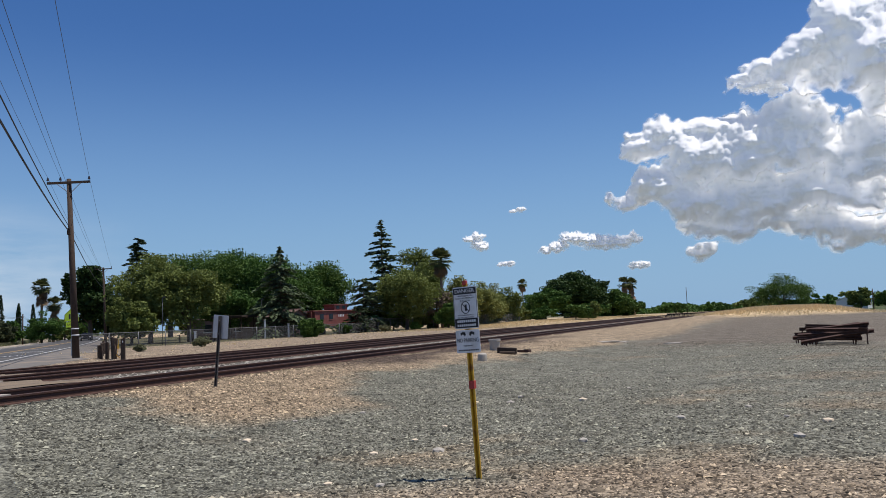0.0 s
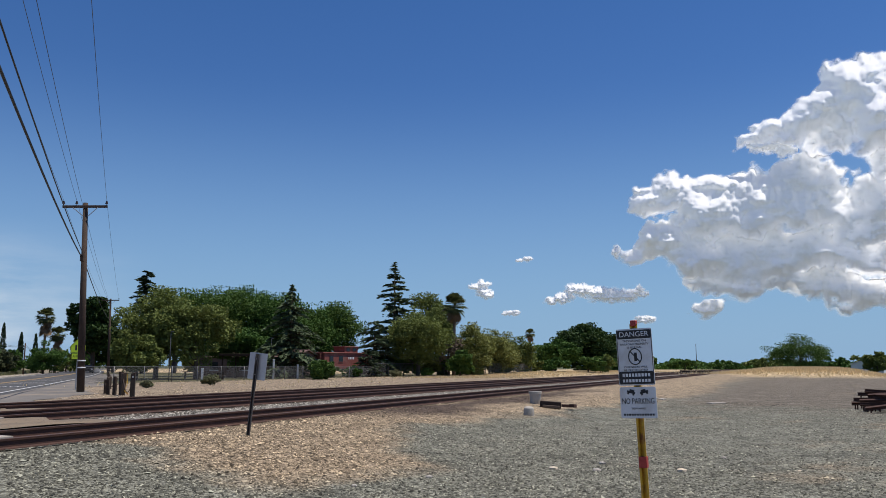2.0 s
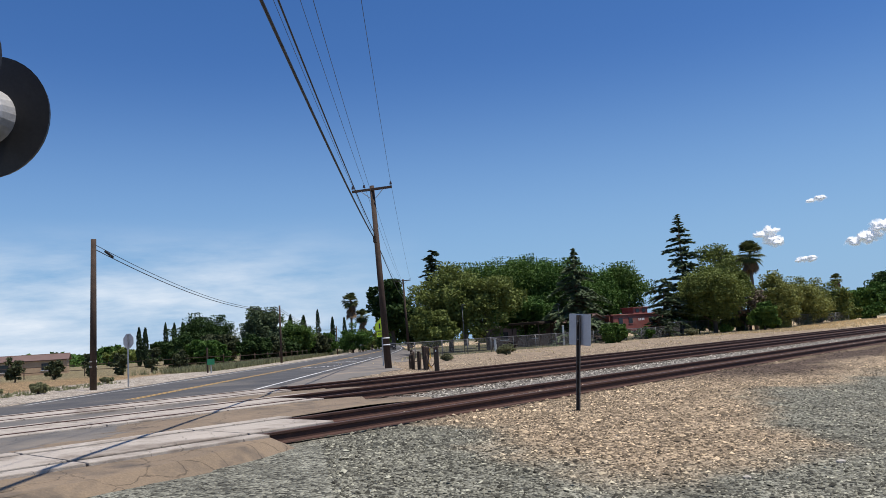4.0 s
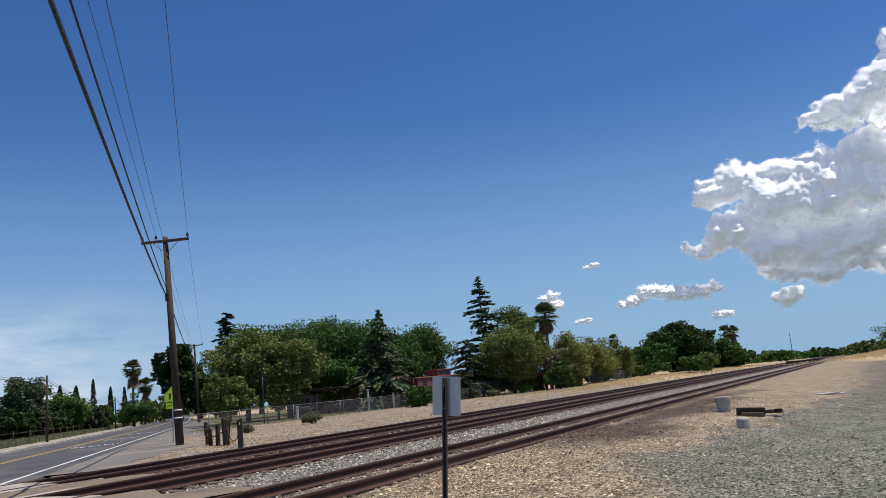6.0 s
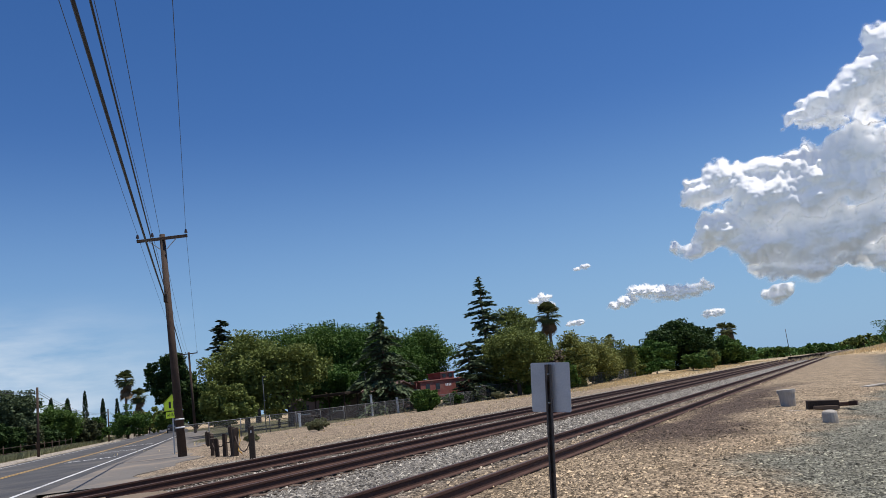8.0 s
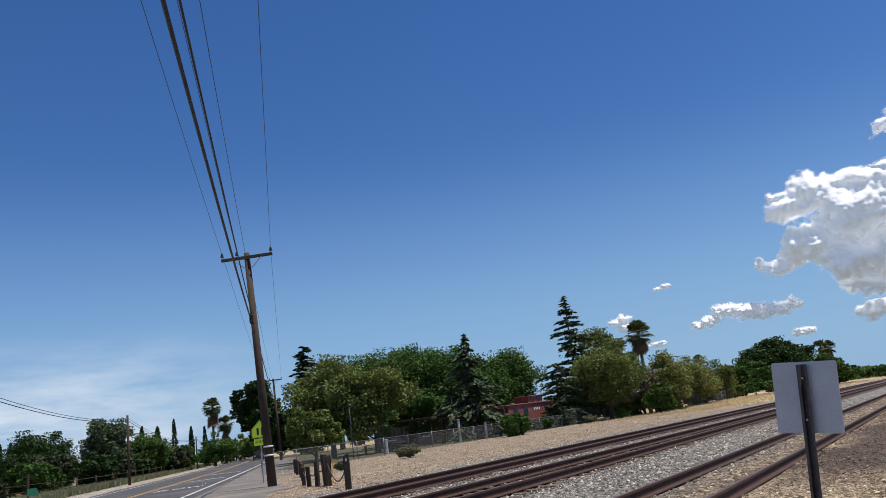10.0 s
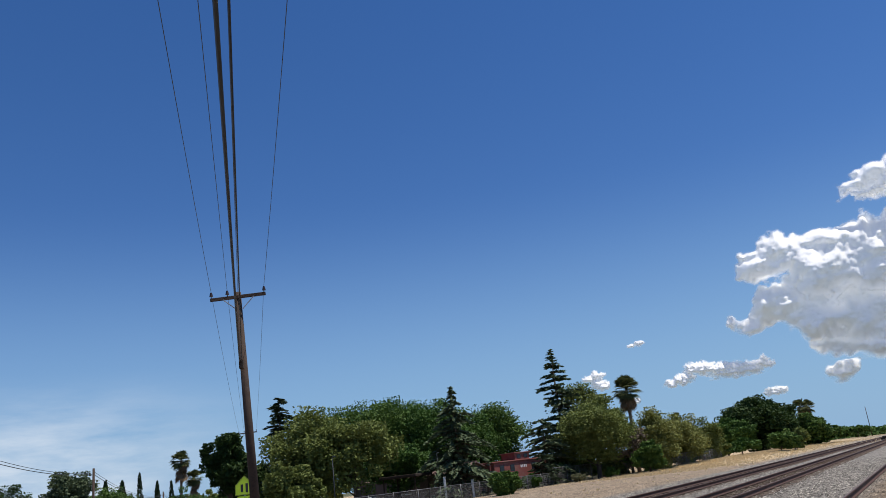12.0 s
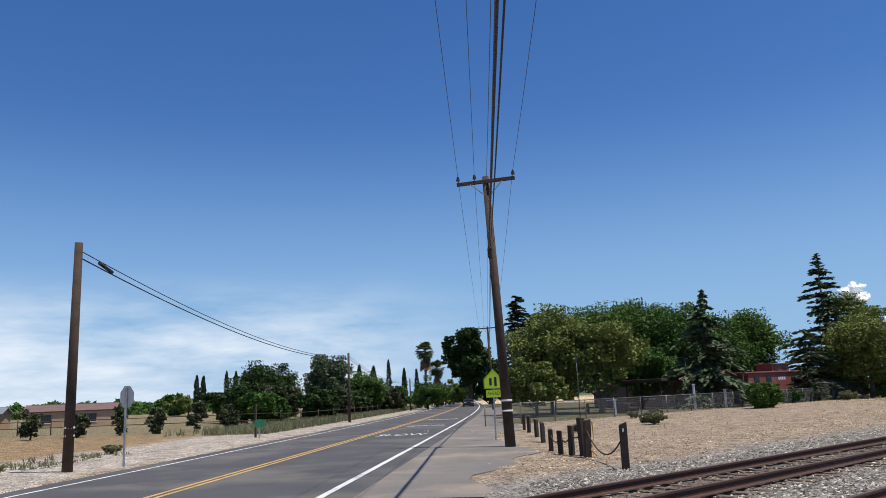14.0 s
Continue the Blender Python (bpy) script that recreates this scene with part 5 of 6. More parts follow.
def lamp_unit(parent, at, turn, tag):
    """One flashing light: background disc, housing, lens and hood."""
    m = Matrix.Translation(at) @ pose(0, 0, 0, 0, 0, turn)
    disc = bmesh.new()
    bmesh.ops.create_cone(disc, cap_ends=True, segments=40, radius1=0.305, radius2=0.297, depth=0.025, matrix=m @ pose(0, 0, 0, 90, 0, 0))
    unit = part("lamp", disc, "black", parent, "round black lamp background disc")
    house = bmesh.new()
    add_tube(house, m @ Vector((0, 0.012, 0)), m @ Vector((0, 0.09, 0)), 0.14, 0.12, 24)
    add_tube(house, m @ Vector((0, 0.09, 0)), m @ Vector((0, 0.15, 0)), 0.12, 0.05, 24)
    part("housing", house, "silver", unit, "silver lamp housing")
    lens = bmesh.new()
    bmesh.ops.create_uvsphere(lens, u_segments=20, v_segments=10, radius=0.105, matrix=m @ Matrix.Translation((0, -0.012, 0)) @ Matrix.Diagonal((1, 0.25, 1, 1)))
    part("lens", lens, "red_lens", unit, "unlit dark red lens")
    hood = bmesh.new()
    n = 18
    rows = []
    for k, ln in ((0, 0.0), (1, 1.0)):
        row = []
        for i in range(n + 1):
            a = radians(-20 + 220 * i / n)
            depth = 0.012 + ln * (0.40 - 0.2 * abs(math.cos(a)) * (1 if math.sin(a) > 0 else 1.5))
            row.append((m @ Vector((0.125 * math.cos(a), -depth, 0.125 * math.sin(a))), m @ Vector((0.118 * math.cos(a), -depth, 0.118 * math.sin(a)))))
        rows.append(row)
    vo = [[hood.verts.new(p[s]) for p in row] for row in rows for s in (0, 1)]
    for i in range(n):
        hood.faces.new((vo[0][i], vo[0][i + 1], vo[2][i + 1], vo[2][i]))
        hood.faces.new((vo[1][i + 1], vo[1][i], vo[3][i], vo[3][i + 1]))
        hood.faces.new((vo[2][i], vo[2][i + 1], vo[3][i + 1], vo[3][i]))
    part("hood", hood, "black", unit, "black lamp hood")
    return unit


def crossing_signal():
    th = thing("crossing_signal", "silver railroad crossing signal with black flashing-light discs and gate gear", "crossing signal", (SX, SY, SG - 0.13), 0)
    part("mast", tube((0, 0, 0.1), (0, 0, 5.4), 0.065, 0.065, 18), "silver", th, "silver painted pipe mast")
    part("mast_base", tube((0, 0, -0.1), (0, 0, 0.45), 0.2, 0.1, 16), "silver", th)
    part("foundation", box((0.75, 0.75, 0.4), Matrix.Translation((0, 0, -0.06)), 0.03), "concrete", th, "concrete footing")
    T = 38.0      # the lamps face back along the road
    m0 = pose(0, 0, 0, 0, 0, T - 38 + 5)
    arm = bmesh.new()
    add_tube(arm, m0 @ Vector((-0.37, 0, 3.04)), m0 @ Vector((0.37, 0, 3.04)), 0.028, 0.028, 10)
    part("lamp_arm", arm, "silver", th)
    part("junction_box", box((0.2, 0.2, 0.22), m0 @ Matrix.Translation((0, 0, 3.04)), 0.03), "silver", th)
    for sx in (-1, 1):
        lamp_unit(th, m0 @ Vector((sx * 0.37, -0.2, 3.07)), 10, "front")
        lamp_unit(th, m0 @ Vector((sx * 0.36, 0.24, 2.93)), 185, "back")
    sign = part("track_sign", plate(rounded(0.69, 0.23, 0.03), 0.005, m0 @ Matrix.Translation((-0.12, -0.1, 3.58))), "white_sign", th, "white track count plate")
    lettering("TRACKS", 0.15, "ink", m0 @ Matrix.Translation((-0.12, -0.104, 3.58)) @ pose(0, 0, 0, 90, 0, 0), sign, "lettering", 0.5)
    for s in (-1, 1):
        part("crossbuck_blade", plate(rounded(1.2, 0.23, 0.02), 0.005, m0 @ Matrix.Translation((0, -0.1 - 0.006 * (s > 0), 4.75)) @ pose(0, 0, 0, 0, s * 45, 0)), "white_sign", th, "white crossbuck blade")
    blue = part("notice_plate", plate(rounded(0.3, 0.2, 0.015), 0.004, m0 @ Matrix.Translation((0.0, -0.09, 2.5))), "blue_sign", th, "blue emergency notice plate")
    bm = bmesh.new()
    for i in range(5):
        add_box(bm, (0.2 + 0.04 * (i % 2), 0.0015, 0.016), m0 @ Matrix.Translation((0, -0.0935, 2.57 - 0.034 * i)))
    part("notice_bars", bm, "white_sign", blue)
    # gate mechanism
    g = m0 @ Matrix.Translation((-0.06, -0.12, 1.8))
    gear = part("gate_mechanism", box((0.62, 0.42, 0.7), g, 0.07), "silver", th, "grey cast gate mechanism case")
    part("case_lid", box((0.58, 0.08, 0.44), g @ Matrix.Translation((0.02, -0.24, 0.08)), 0.035), "silver", gear)
    part("side_box", box((0.1, 0.3, 0.26), g @ Matrix.Translation((0.34, -0.05, 0.22)), 0.02), "silver", gear)
    part("latch", path_tube([g @ Vector((0.05 + 0.11 * math.cos(a), -0.3, 0.36 + 0.05 * math.sin(a))) for a in np.linspace(0, math.pi, 8)], 0.008, 6), "galv", gear, "bent wire latch")
    part("cable_hook", path_tube([g @ Vector((-0.12, -0.1, 0.35)), g @ Vector((-0.12, -0.1, 0.52)), g @ Vector((-0.15, -0.1, 0.57)), g @ Vector((-0.2, -0.1, 0.55))], 0.009, 6), "galv", gear)
    for sx in (-0.18, 0.3):
        leg = part("gate_arm_plate", plate([(-0.1, 0.25), (0.1, 0.25), (0.09, -0.28), (0.03, -0.38), (-0.05, -0.36), (-0.11, -0.2)], 0.03, g @ Matrix.Translation((sx, -0.2, -0.28))), "silver", th, "grey steel gate arm bracket")
        for dz in (-0.12, -0.28):
            c = g @ Vector((sx, -0.2, -0.28 + dz))
            part("bolt", tube(c, c + Vector((0, -0.05, 0)), 0.028, 0.024, 6), "galv", leg)
    part("counterweight", box((0.44, 0.12, 0.55), m0 @ Matrix.Translation((0.56, -0.05, 0.78)), 0.03), "silver", th, "grey counterweight slab")
    part("counterweight_arm", box((1.1, 0.05, 0.1), m0 @ Matrix.Translation((0.25, -0.05, 1.1)), 0.01), "silver", th)
    part("support_post", box((0.16, 0.16, 1.2), m0 @ Matrix.Translation((0.08, -0.12, 0.85)), 0.02), "silver", th)
    return th


crossing_signal()

# ---- posts by the road ----
STUBS = ((-7.74, 33.6, 1.28, 0), (-8.74, 37.3, 1.25, 2), (-8.86, 37.8, 1.3, -3), (-9.22, 38.1, 1.0, 1), (-9.55, 38.4, 0.85, -6), (-9.97, 40.0, 0.85, -4), (-10.62, 44.2, 0.9, 2), (-11.27, 48.2, 0.9, 1), (-12.0, 51.8, 0.9, -1), (-12.6, 55.0, 0.95, 1))
tops = []
for i, (x, y, h, lean) in enumerate(STUBS):
    z = float(ground_z(x, y))
    th = thing("wooden_bollard", "dark weathered wooden post with a rope of cable hung on it", "bollard", (x, y, z), group="bollards by the road")
    th.matrix_world = pose(x, y, z, 0, lean, 20 * i)
    s = 0.18 if i in (0, 1, 2) else 0.14
    h *= 0.8
    bm = box((s, s, h + 0.3), Matrix.Translation((0, 0, h / 2 - 0.15)), 0.02)
    for v in bm.verts:
        if v.co.z > h - 0.1:
            v.co.z += 0.03 * math.sin(v.co.x * 20 + i)
    part("timber", bm, "dark_wood", th)
    if i in (1, 2):
        part("yellow_rope", path_tube([(0.11, -0.11, h * 0.95), (0.14, -0.13, h * 0.55), (0.05, -0.15, h * 0.2), (0.2, -0.2, 0.05)], 0.018, 6), "yellow_post", th, "yellowed rope")
    if i == 0:
        part("tag", box((0.04, 0.004, 0.08), Matrix.Translation((0, -s / 2 - 0.003, h * 0.85))), "white_sign", th, "white tag")
    tops.append(Vector((x, y, z + h * 0.75)))
for a, b in ((0, 1), (2, 3), (3, 4), (4, 5)):
    bm = path_tube(sag(tops[a], tops[b], 0.55 if a == 0 else 0.2, 12), 0.02, 6)
    me = bpy.data.meshes.new("slack_cable")
    bm.to_mesh(me)
    bm.free()
    me.materials.append(M["pole_wood"])
    tagged(new("slack_cable", me), "slack rusty cable strung between wooden posts", "cable", "slack cables")


def school_sign():
    x, y = -12.7, 46.4
    th = thing("school_sign", "lime yellow school crossing sign on a steel post", "sign", (x, y, 0.12), 0)
    part("post", box((0.06, 0.05, 2.75), Matrix.Translation((0, 0.03, 1.25)), 0.005), "galv", th)
    out = [(-0.38, -0.36), (0.38, -0.36), (0.38, 0.04), (0.0, 0.42), (-0.38, 0.04)]
    up = part("pentagon_plate", plate(out, 0.005, Matrix.Translation((0, -0.01, 2.38))), "lime_sign", th, "lime yellow pentagon plate")
    for sx, h in ((-0.1, 0.3), (0.1, 0.36)):
        part("symbol_bar", box((0.1, 0.002, h), Matrix.Translation((sx, -0.015, 2.3))), "ink", up, "plain black bar")
    bm = bmesh.new()
    for i in range(5):
        a, b = out[i], out[(i + 1) % 5]
        k = 0.94
        add_tube(bm, (a[0] * k, -0.0135, 2.38 + a[1] * k), (b[0] * k, -0.0135, 2.38 + b[1] * k), 0.006, 0.006, 4)
    part("border", bm, "ink", up)
    lo = part("ahead_plate", plate(rounded(0.6, 0.3, 0.03), 0.005, Matrix.Translation((0, -0.01, 1.83))), "lime_sign", th, "lime yellow plate")
    lettering("AHEAD", 0.2, "ink", Matrix.Translation((0, -0.0135, 1.83)) @ pose(0, 0, 0, 90, 0, 0), lo, "lettering", 0.5)


school_sign()

# ---- left verge ----
th = thing("stop_sign", "grey back of an octagonal sign on a thin post", "sign", (-23.4, 37.9, 0.1), -20)
part("post", box((0.06, 0.05, 2.6), Matrix.Translation((0, 0, 1.2)), 0.005), "galv", th)
part("plate", plate([(0.38 * math.cos(radians(22.5 + 45 * i)), 0.38 * math.sin(radians(22.5 + 45 * i))) for i in range(8)], 0.005, Matrix.Translation((0, 0.04, 2.2))), "sign_back", th, "bare grey octagonal plate")
th = thing("roadside_marker", "small green sign on a short post at the verge", "sign", (-26.7, 54.6, 0.1), 10)
part("post", box((0.07, 0.07, 1.1), Matrix.Translation((0, 0, 0.45)), 0.006), "galv", th)
part("plate", plate(rounded(0.5, 0.4, 0.04), 0.01, Matrix.Translation((0, -0.05, 0.8))), "green_sign", th, "green plate")
th = thing("verge_post", "thin weathered wooden post on the verge", "post", (-27.6, 56.0, 0.1))
part("timber", box((0.1, 0.1, 1.9), Matrix.Translation((0, 0, 0.85)), 0.01), "pole_wood", th)
M["barn_wall"] = material("tan_barn_wall", (0.36, 0.25, 0.15), (0.48, 0.34, 0.22), 0.6, 0.9, bump=0.2, fine=6)
M["barn_roof"] = material("faded_brown_roof", (0.11, 0.066, 0.054), (0.18, 0.115, 0.095), 0.8, 0.8, bump=0.3, fine=8)
M["grey_roof"] = material("grey_metal_roof", (0.16, 0.18, 0.2), (0.24, 0.26, 0.28), 0.8, 0.6, 0.2, 0.2, fine=8)
M["white_wall"] = material("white_painted_wall", (0.6, 0.6, 0.58), (0.74, 0.74, 0.72), 0.6, 0.8, bump=0.1)


def shed(name, label, at, rz, size, wall, roof, pitch=0.9, openings=1):
    w, d, h = size
    th = thing(name, label, "building", at, rz)
    part("wall", box((w, d, h), Matrix.Translation((0, 0, h / 2 - 0.1))), wall, th)
    for s in (-1, 1):
        m = Matrix.Translation((0, s * d / 4, h + pitch / 2)) @ pose(0, 0, 0, s * -math.degrees(math.atan2(pitch, d / 2)), 0, 0)
        part("roof", box((w + 0.6, math.hypot(d / 2, pitch) + 0.4, 0.12), m, 0.02), roof, th)
    for s in (-1, 1):
        bm = bmesh.new()
        t = [bm.verts.new((s * (w / 2 - 0.02), y, z)) for y, z in ((-d / 2, h - 0.15), (d / 2, h - 0.15), (0, h + pitch - 0.05))]
        u = [bm.verts.new((s * (w / 2 - 0.14), y, z)) for y, z in ((-d / 2, h - 0.15), (d / 2, h - 0.15), (0, h + pitch - 0.05))]
        bm.faces.new(t), bm.faces.new(u[::-1])
        for i in range(3):
            bm.faces.new((t[i], u[i], u[(i + 1) % 3], t[(i + 1) % 3]))
        part("gable", bm, wall, th)
    for k in range(openings):
        x = -w / 2 + w * (k + 0.5) / openings
        win = part("window", box((1.1, 0.1, 0.9), Matrix.Translation((x, -d / 2 - 0.02, h * 0.55))), "window_dark", th)
        part("frame", box((1.3, 0.06, 0.1), Matrix.Translation((x, -d / 2 - 0.03, h * 0.55 - 0.5))), "white_wall", win)
    return th


shed("barn", "tan shed with a faded brown gable roof", (-74.5, 102.2, 0.1), 30, (10, 6.5, 1.95), "barn_wall", "barn_roof", 0.75, 2)
shed("grey_shed", "grey-roofed low shed in the dry field", (-85.5, 95.4, 0.1), 30, (11, 6, 1.9), "barn_wall", "grey_roof", 0.7, 2)
shed("white_building", "long low white farm building in the distance", (166, 196, -0.3), 45, (16, 8, 2.6), "white_wall", "white_wall", 1.2, 3)
shed("park_house", "low brown park building under the trees", (-3.5, 98.0, 0.1), -33, (13, 6, 2.4), "barn_roof", "barn_roof", 0.8, 3)


def rail_fence(points, name, label, rails, post_h, mat, every, group):
    th = thing(name, label, "fence", points[0], group=group)
    inv = th.matrix_world.inverted()
    for a, b in zip(points, points[1:]):
        a, b = Vector(a), Vector(b)
        n = max(1, int((b - a).length / every))
        for i in range(n + 1):
            p = a.lerp(b, i / n)
            part("post", tube(p - Vector((0, 0, 0.2)), p + Vector((0, 0, post_h)), 0.045, 0.045, 7), mat, th).matrix_parent_inverse = inv
        for z in rails:
            part("rail", tube(a + Vector((0, 0, z)), b + Vector((0, 0, z)), 0.028, 0.028, 6), mat, th).matrix_parent_inverse = inv
    return th


rail_fence([(-62, 71, 0.1), (-44, 72, 0.1), (-33.5, 72.5, 0.1)], "field_fence", "old wooden rail fence along the dry field", (0.6, 1.1), 1.3, "pole_wood", 3.0, "field fences")
rail_fence([(-33.5, 72.5, 0.1), (-35, 92, 0.1), (-38, 112, 0.1)], "verge_fence", "thin wire and post fence along the verge", (0.5, 1.0), 1.2, "pole_wood", 4.0, "field fences")

# ---- chain-link fence of the park ----
FENCE = [Vector(p) for p in ((-15.5, 60.5, 0.1), (-6.5, 72.5, 0.1), (3.0, 86.5, 0.1), (10.5, 97.0, 0.1), (18.5, 107.5, 0.1), (28.0, 109.5, 0.1), (38.5, 120.0, 0.1))]
for k, (a, b) in enumerate(zip(FENCE, FENCE[1:])):
    th = thing("chain_link_fence", "galvanised chain-link fence with steel posts around the park", "fence", a, group="park fence panels")
    inv = th.matrix_world.inverted()
    hgt = 1.25 if k < 3 else 1.7
    n = int((b - a).length / 3)
    for i in range(n + 1):
        p = a.lerp(b, i / n)
        part("post", tube(p - Vector((0, 0, 0.2)), p + Vector((0, 0, hgt + 0.05)), 0.035, 0.035, 8), "mesh_wire", th).matrix_parent_inverse = inv
    part("top_rail", tube(a + Vector((0, 0, hgt)), b + Vector((0, 0, hgt)), 0.024, 0.024, 6), "mesh_wire", th).matrix_parent_inverse = inv
    d = (b - a).normalized()
    ln = (b - a).length
    side = Vector((-d.y, d.x, 0)) * 0.005
    vs, qs, c = [], [], 0
    s = 0.0
    while s < ln:
        for sg in (1, -1):
            p0, p1 = a + d * s, a + d * min(max(s + sg * hgt, 0), ln)
            z1 = hgt if 0 <= s + sg * hgt <= ln else (abs((p1 - a).length - s))
            p0, p1 = p0 + Vector((0, 0, 0.02)), p1 + Vector((0, 0, z1))
            up = Vector((0, 0, 0.0035)) + d * 0.002 * -sg
            vs += [p0 - up, p0 + up, p1 + up, p1 - up, p0 - up + side, p0 + up + side, p1 + up + side, p1 - up + side]
            qs += [[c, c + 1, c + 2, c + 3], [c + 7, c + 6, c + 5, c + 4], [c, c + 3, c + 7, c + 4], [c + 1, c + 5, c + 6, c + 2]]
            c += 8
        s += 0.13
    o = part("wire_mesh", array_mesh("wire_mesh", np.array(vs), np.array(qs), "mesh_wire"), "mesh_wire", th, "galvanised diamond wire mesh")
    o.matrix_parent_inverse = inv
    tagged(o, kind="stuff")


# ---- caboose ----


def caboose():
    th = thing("caboose", "faded red railway caboose with a raised cupola", "caboose", (6.3, 98.0, 0.1), 33)
    th.scale = (0.8, 0.9, 0.92)
    part("body", box((8.6, 2.7, 2.0), Matrix.Translation((0, 0, 2.1)), 0.04), "caboose_red", th)
    part("roof", box((9.4, 2.95, 0.16), Matrix.Translation((0, 0, 3.17)), 0.06), "caboose_red", th)
    cup = part("cupola", box((2.6, 2.4, 0.75), Matrix.Translation((0.9, 0, 3.6)), 0.03), "caboose_red", th)
    part("cupola_roof", box((2.9, 2.7, 0.12), Matrix.Translation((0.9, 0, 4.02)), 0.04), "caboose_red", cup)
    for x in (0.3, 1.5):
        part("cupola_window", box((0.6, 0.05, 0.42), Matrix.Translation((x, -1.21, 3.62))), "window_dark", cup)
    for x in (-3.0, -1.2, 2.6):
        w = part("window", box((0.7, 0.05, 0.75), Matrix.Translation((x, -1.37, 2.4))), "window_dark", th)
        part("frame", box((0.86, 0.04, 0.08), Matrix.Translation((x, -1.375, 1.98))), "caboose_red", w)
    part("door", box((0.06, 0.75, 1.8), Matrix.Translation((4.32, 0, 2.05))), "window_dark", th)
    part("underframe", box((10.0, 2.4, 0.3), Matrix.Translation((0, 0, 0.98)), 0.03), "black", th)
    for s in (-1, 1):
        for sy in (-1, 1):
            part("platform_post", tube((s * 4.9, sy * 1.25, 1.1), (s * 4.9, sy * 1.25, 3.1), 0.03, 0.03, 6), "caboose_red", th)
            for dx in (-0.7, 0.7):
                part("wheel", tube((s * 2.9 + dx, sy * 0.72 - 0.06, 0.46), (s * 2.9 + dx, sy * 0.72 + 0.06, 0.46), 0.42, 0.42, 20), "black", th)
        part("handrail", tube((s * 4.9, -1.25, 1.95), (s * 4.9, 1.25, 1.95), 0.02, 0.02, 6), "caboose_red", th)
    bm = bmesh.new()
    for i in range(4):
        add_box(bm, (0.18, 0.006, 0.3), Matrix.Translation((0.35 + 0.3 * i, -1.353, 2.5)))
    part("side_bars", bm, "white_sign", th, "plain white marking bars")


caboose()

# ---- park furniture ----
th = thing("park_shelter", "small dark park shelter on thin timber posts", "shelter", (-5.2, 88.0, 0.1), -33)
part("roof", box((4.0, 3.0, 0.25), Matrix.Translation((0, 0, 2.5)), 0.05), "dark_wood", th)
for sx in (-1, 1):
    for sy in (-1, 1):
        part("post", box((0.1, 0.1, 2.4), Matrix.Translation((sx * 1.7, sy * 1.2, 1.2)), 0.01), "pole_wood", th)
for i, (x, y, h) in enumerate(((0.6, 84.5, 1.5), (-1.9, 84.0, 2.0), (-8.3, 75.0, 1.1))):
    th = thing("park_post", "short white painted post in the park", "post", (x, y, 0.1), group="park posts")
    part("shaft", box((0.2, 0.2, h), Matrix.Translation((0, 0, h / 2 - 0.05)), 0.03), "white_wall", th)
    part("cap", box((0.26, 0.26, 0.06), Matrix.Translation((0, 0, h)), 0.02), "white_wall", th)
for x, y in ((-10.6, 70.0), (-2.2, 86.0)):
    th = thing("park_lamp", "thin grey park lamp post", "lamp post", (x, y, 0.1), group="park lamps")
    part("pole", tube((0, 0, -0.1), (0, 0, 4.2), 0.035, 0.028, 8), "thin_wire", th)
    part("lamp_head", box((0.22, 0.12, 0.08), Matrix.Translation((0.12, 0, 4.22)), 0.02), "thin_wire", th)
for x, y, rz in ((-10.0, 84, 10), (-7.5, 78.5, 60)):
    th = thing("picnic_table", "weathered picnic table under the trees", "table", (x, y, 0.1), rz, group="picnic tables")
    part("tabletop", box((1.8, 0.75, 0.05), Matrix.Translation((0, 0, 0.75)), 0.008), "pole_wood", th)
    for s in (-1, 1):
        part("bench", box((1.8, 0.26, 0.05), Matrix.Translation((0, s * 0.65, 0.44)), 0.008), "pole_wood", th)
        part("leg", box((0.08, 1.4, 0.74), Matrix.Translation((s * 0.65, 0, 0.37)), 0.008), "pole_wood", th)

# ---- the yard ----


def scrap_pile():
    gz = float(ground_z(21.5, 27.3))
    rnd = random.Random(5)
    for i in range(15):
        x, y = 21.85 + 0.14 * i + rnd.uniform(-0.35, 0.35), 26.0 + 0.2 * i + rnd.uniform(-0.1, 0.1)
        th = thing("scrap_beam", "rusty dark steel beam lying in a scrap heap", "steel beam", (x, y, gz), (-64 if i % 3 else -38) + rnd.uniform(-9, 9), group="scrap beams in the yard")
        ln = rnd.uniform(1.9, 2.9)
        hi = 0.34 + 0.34 * (i % 3) / 2 + rnd.uniform(-0.07, 0.07)
        m = Matrix.Translation((0, 0, hi)) @ pose(0, 0, 0, rnd.uniform(-25, 25), rnd.uniform(-9, 3), 0)
        bm = box((ln, 0.13, 0.022), m @ Matrix.Translation((0, 0, 0.055)), 0.004)
        add_box(bm, (ln, 0.02, 0.11), m)
        add_box(bm, (ln, 0.13, 0.022), m @ Matrix.Translation((0, 0, -0.055)), 0.004)
        part("beam", bm, "rail", th)
        for s in ((-0.85, 0.8) if i in (0, 3, 6, 9) else (-0.9,)):
            zt = (m @ Vector((s * ln / 2, 0, -0.05))).z
            part("leg", box((0.05, 0.05, zt + 0.05), Matrix.Translation((s * ln / 2, 0, zt / 2 - 0.025)), 0.004), "rail", th)


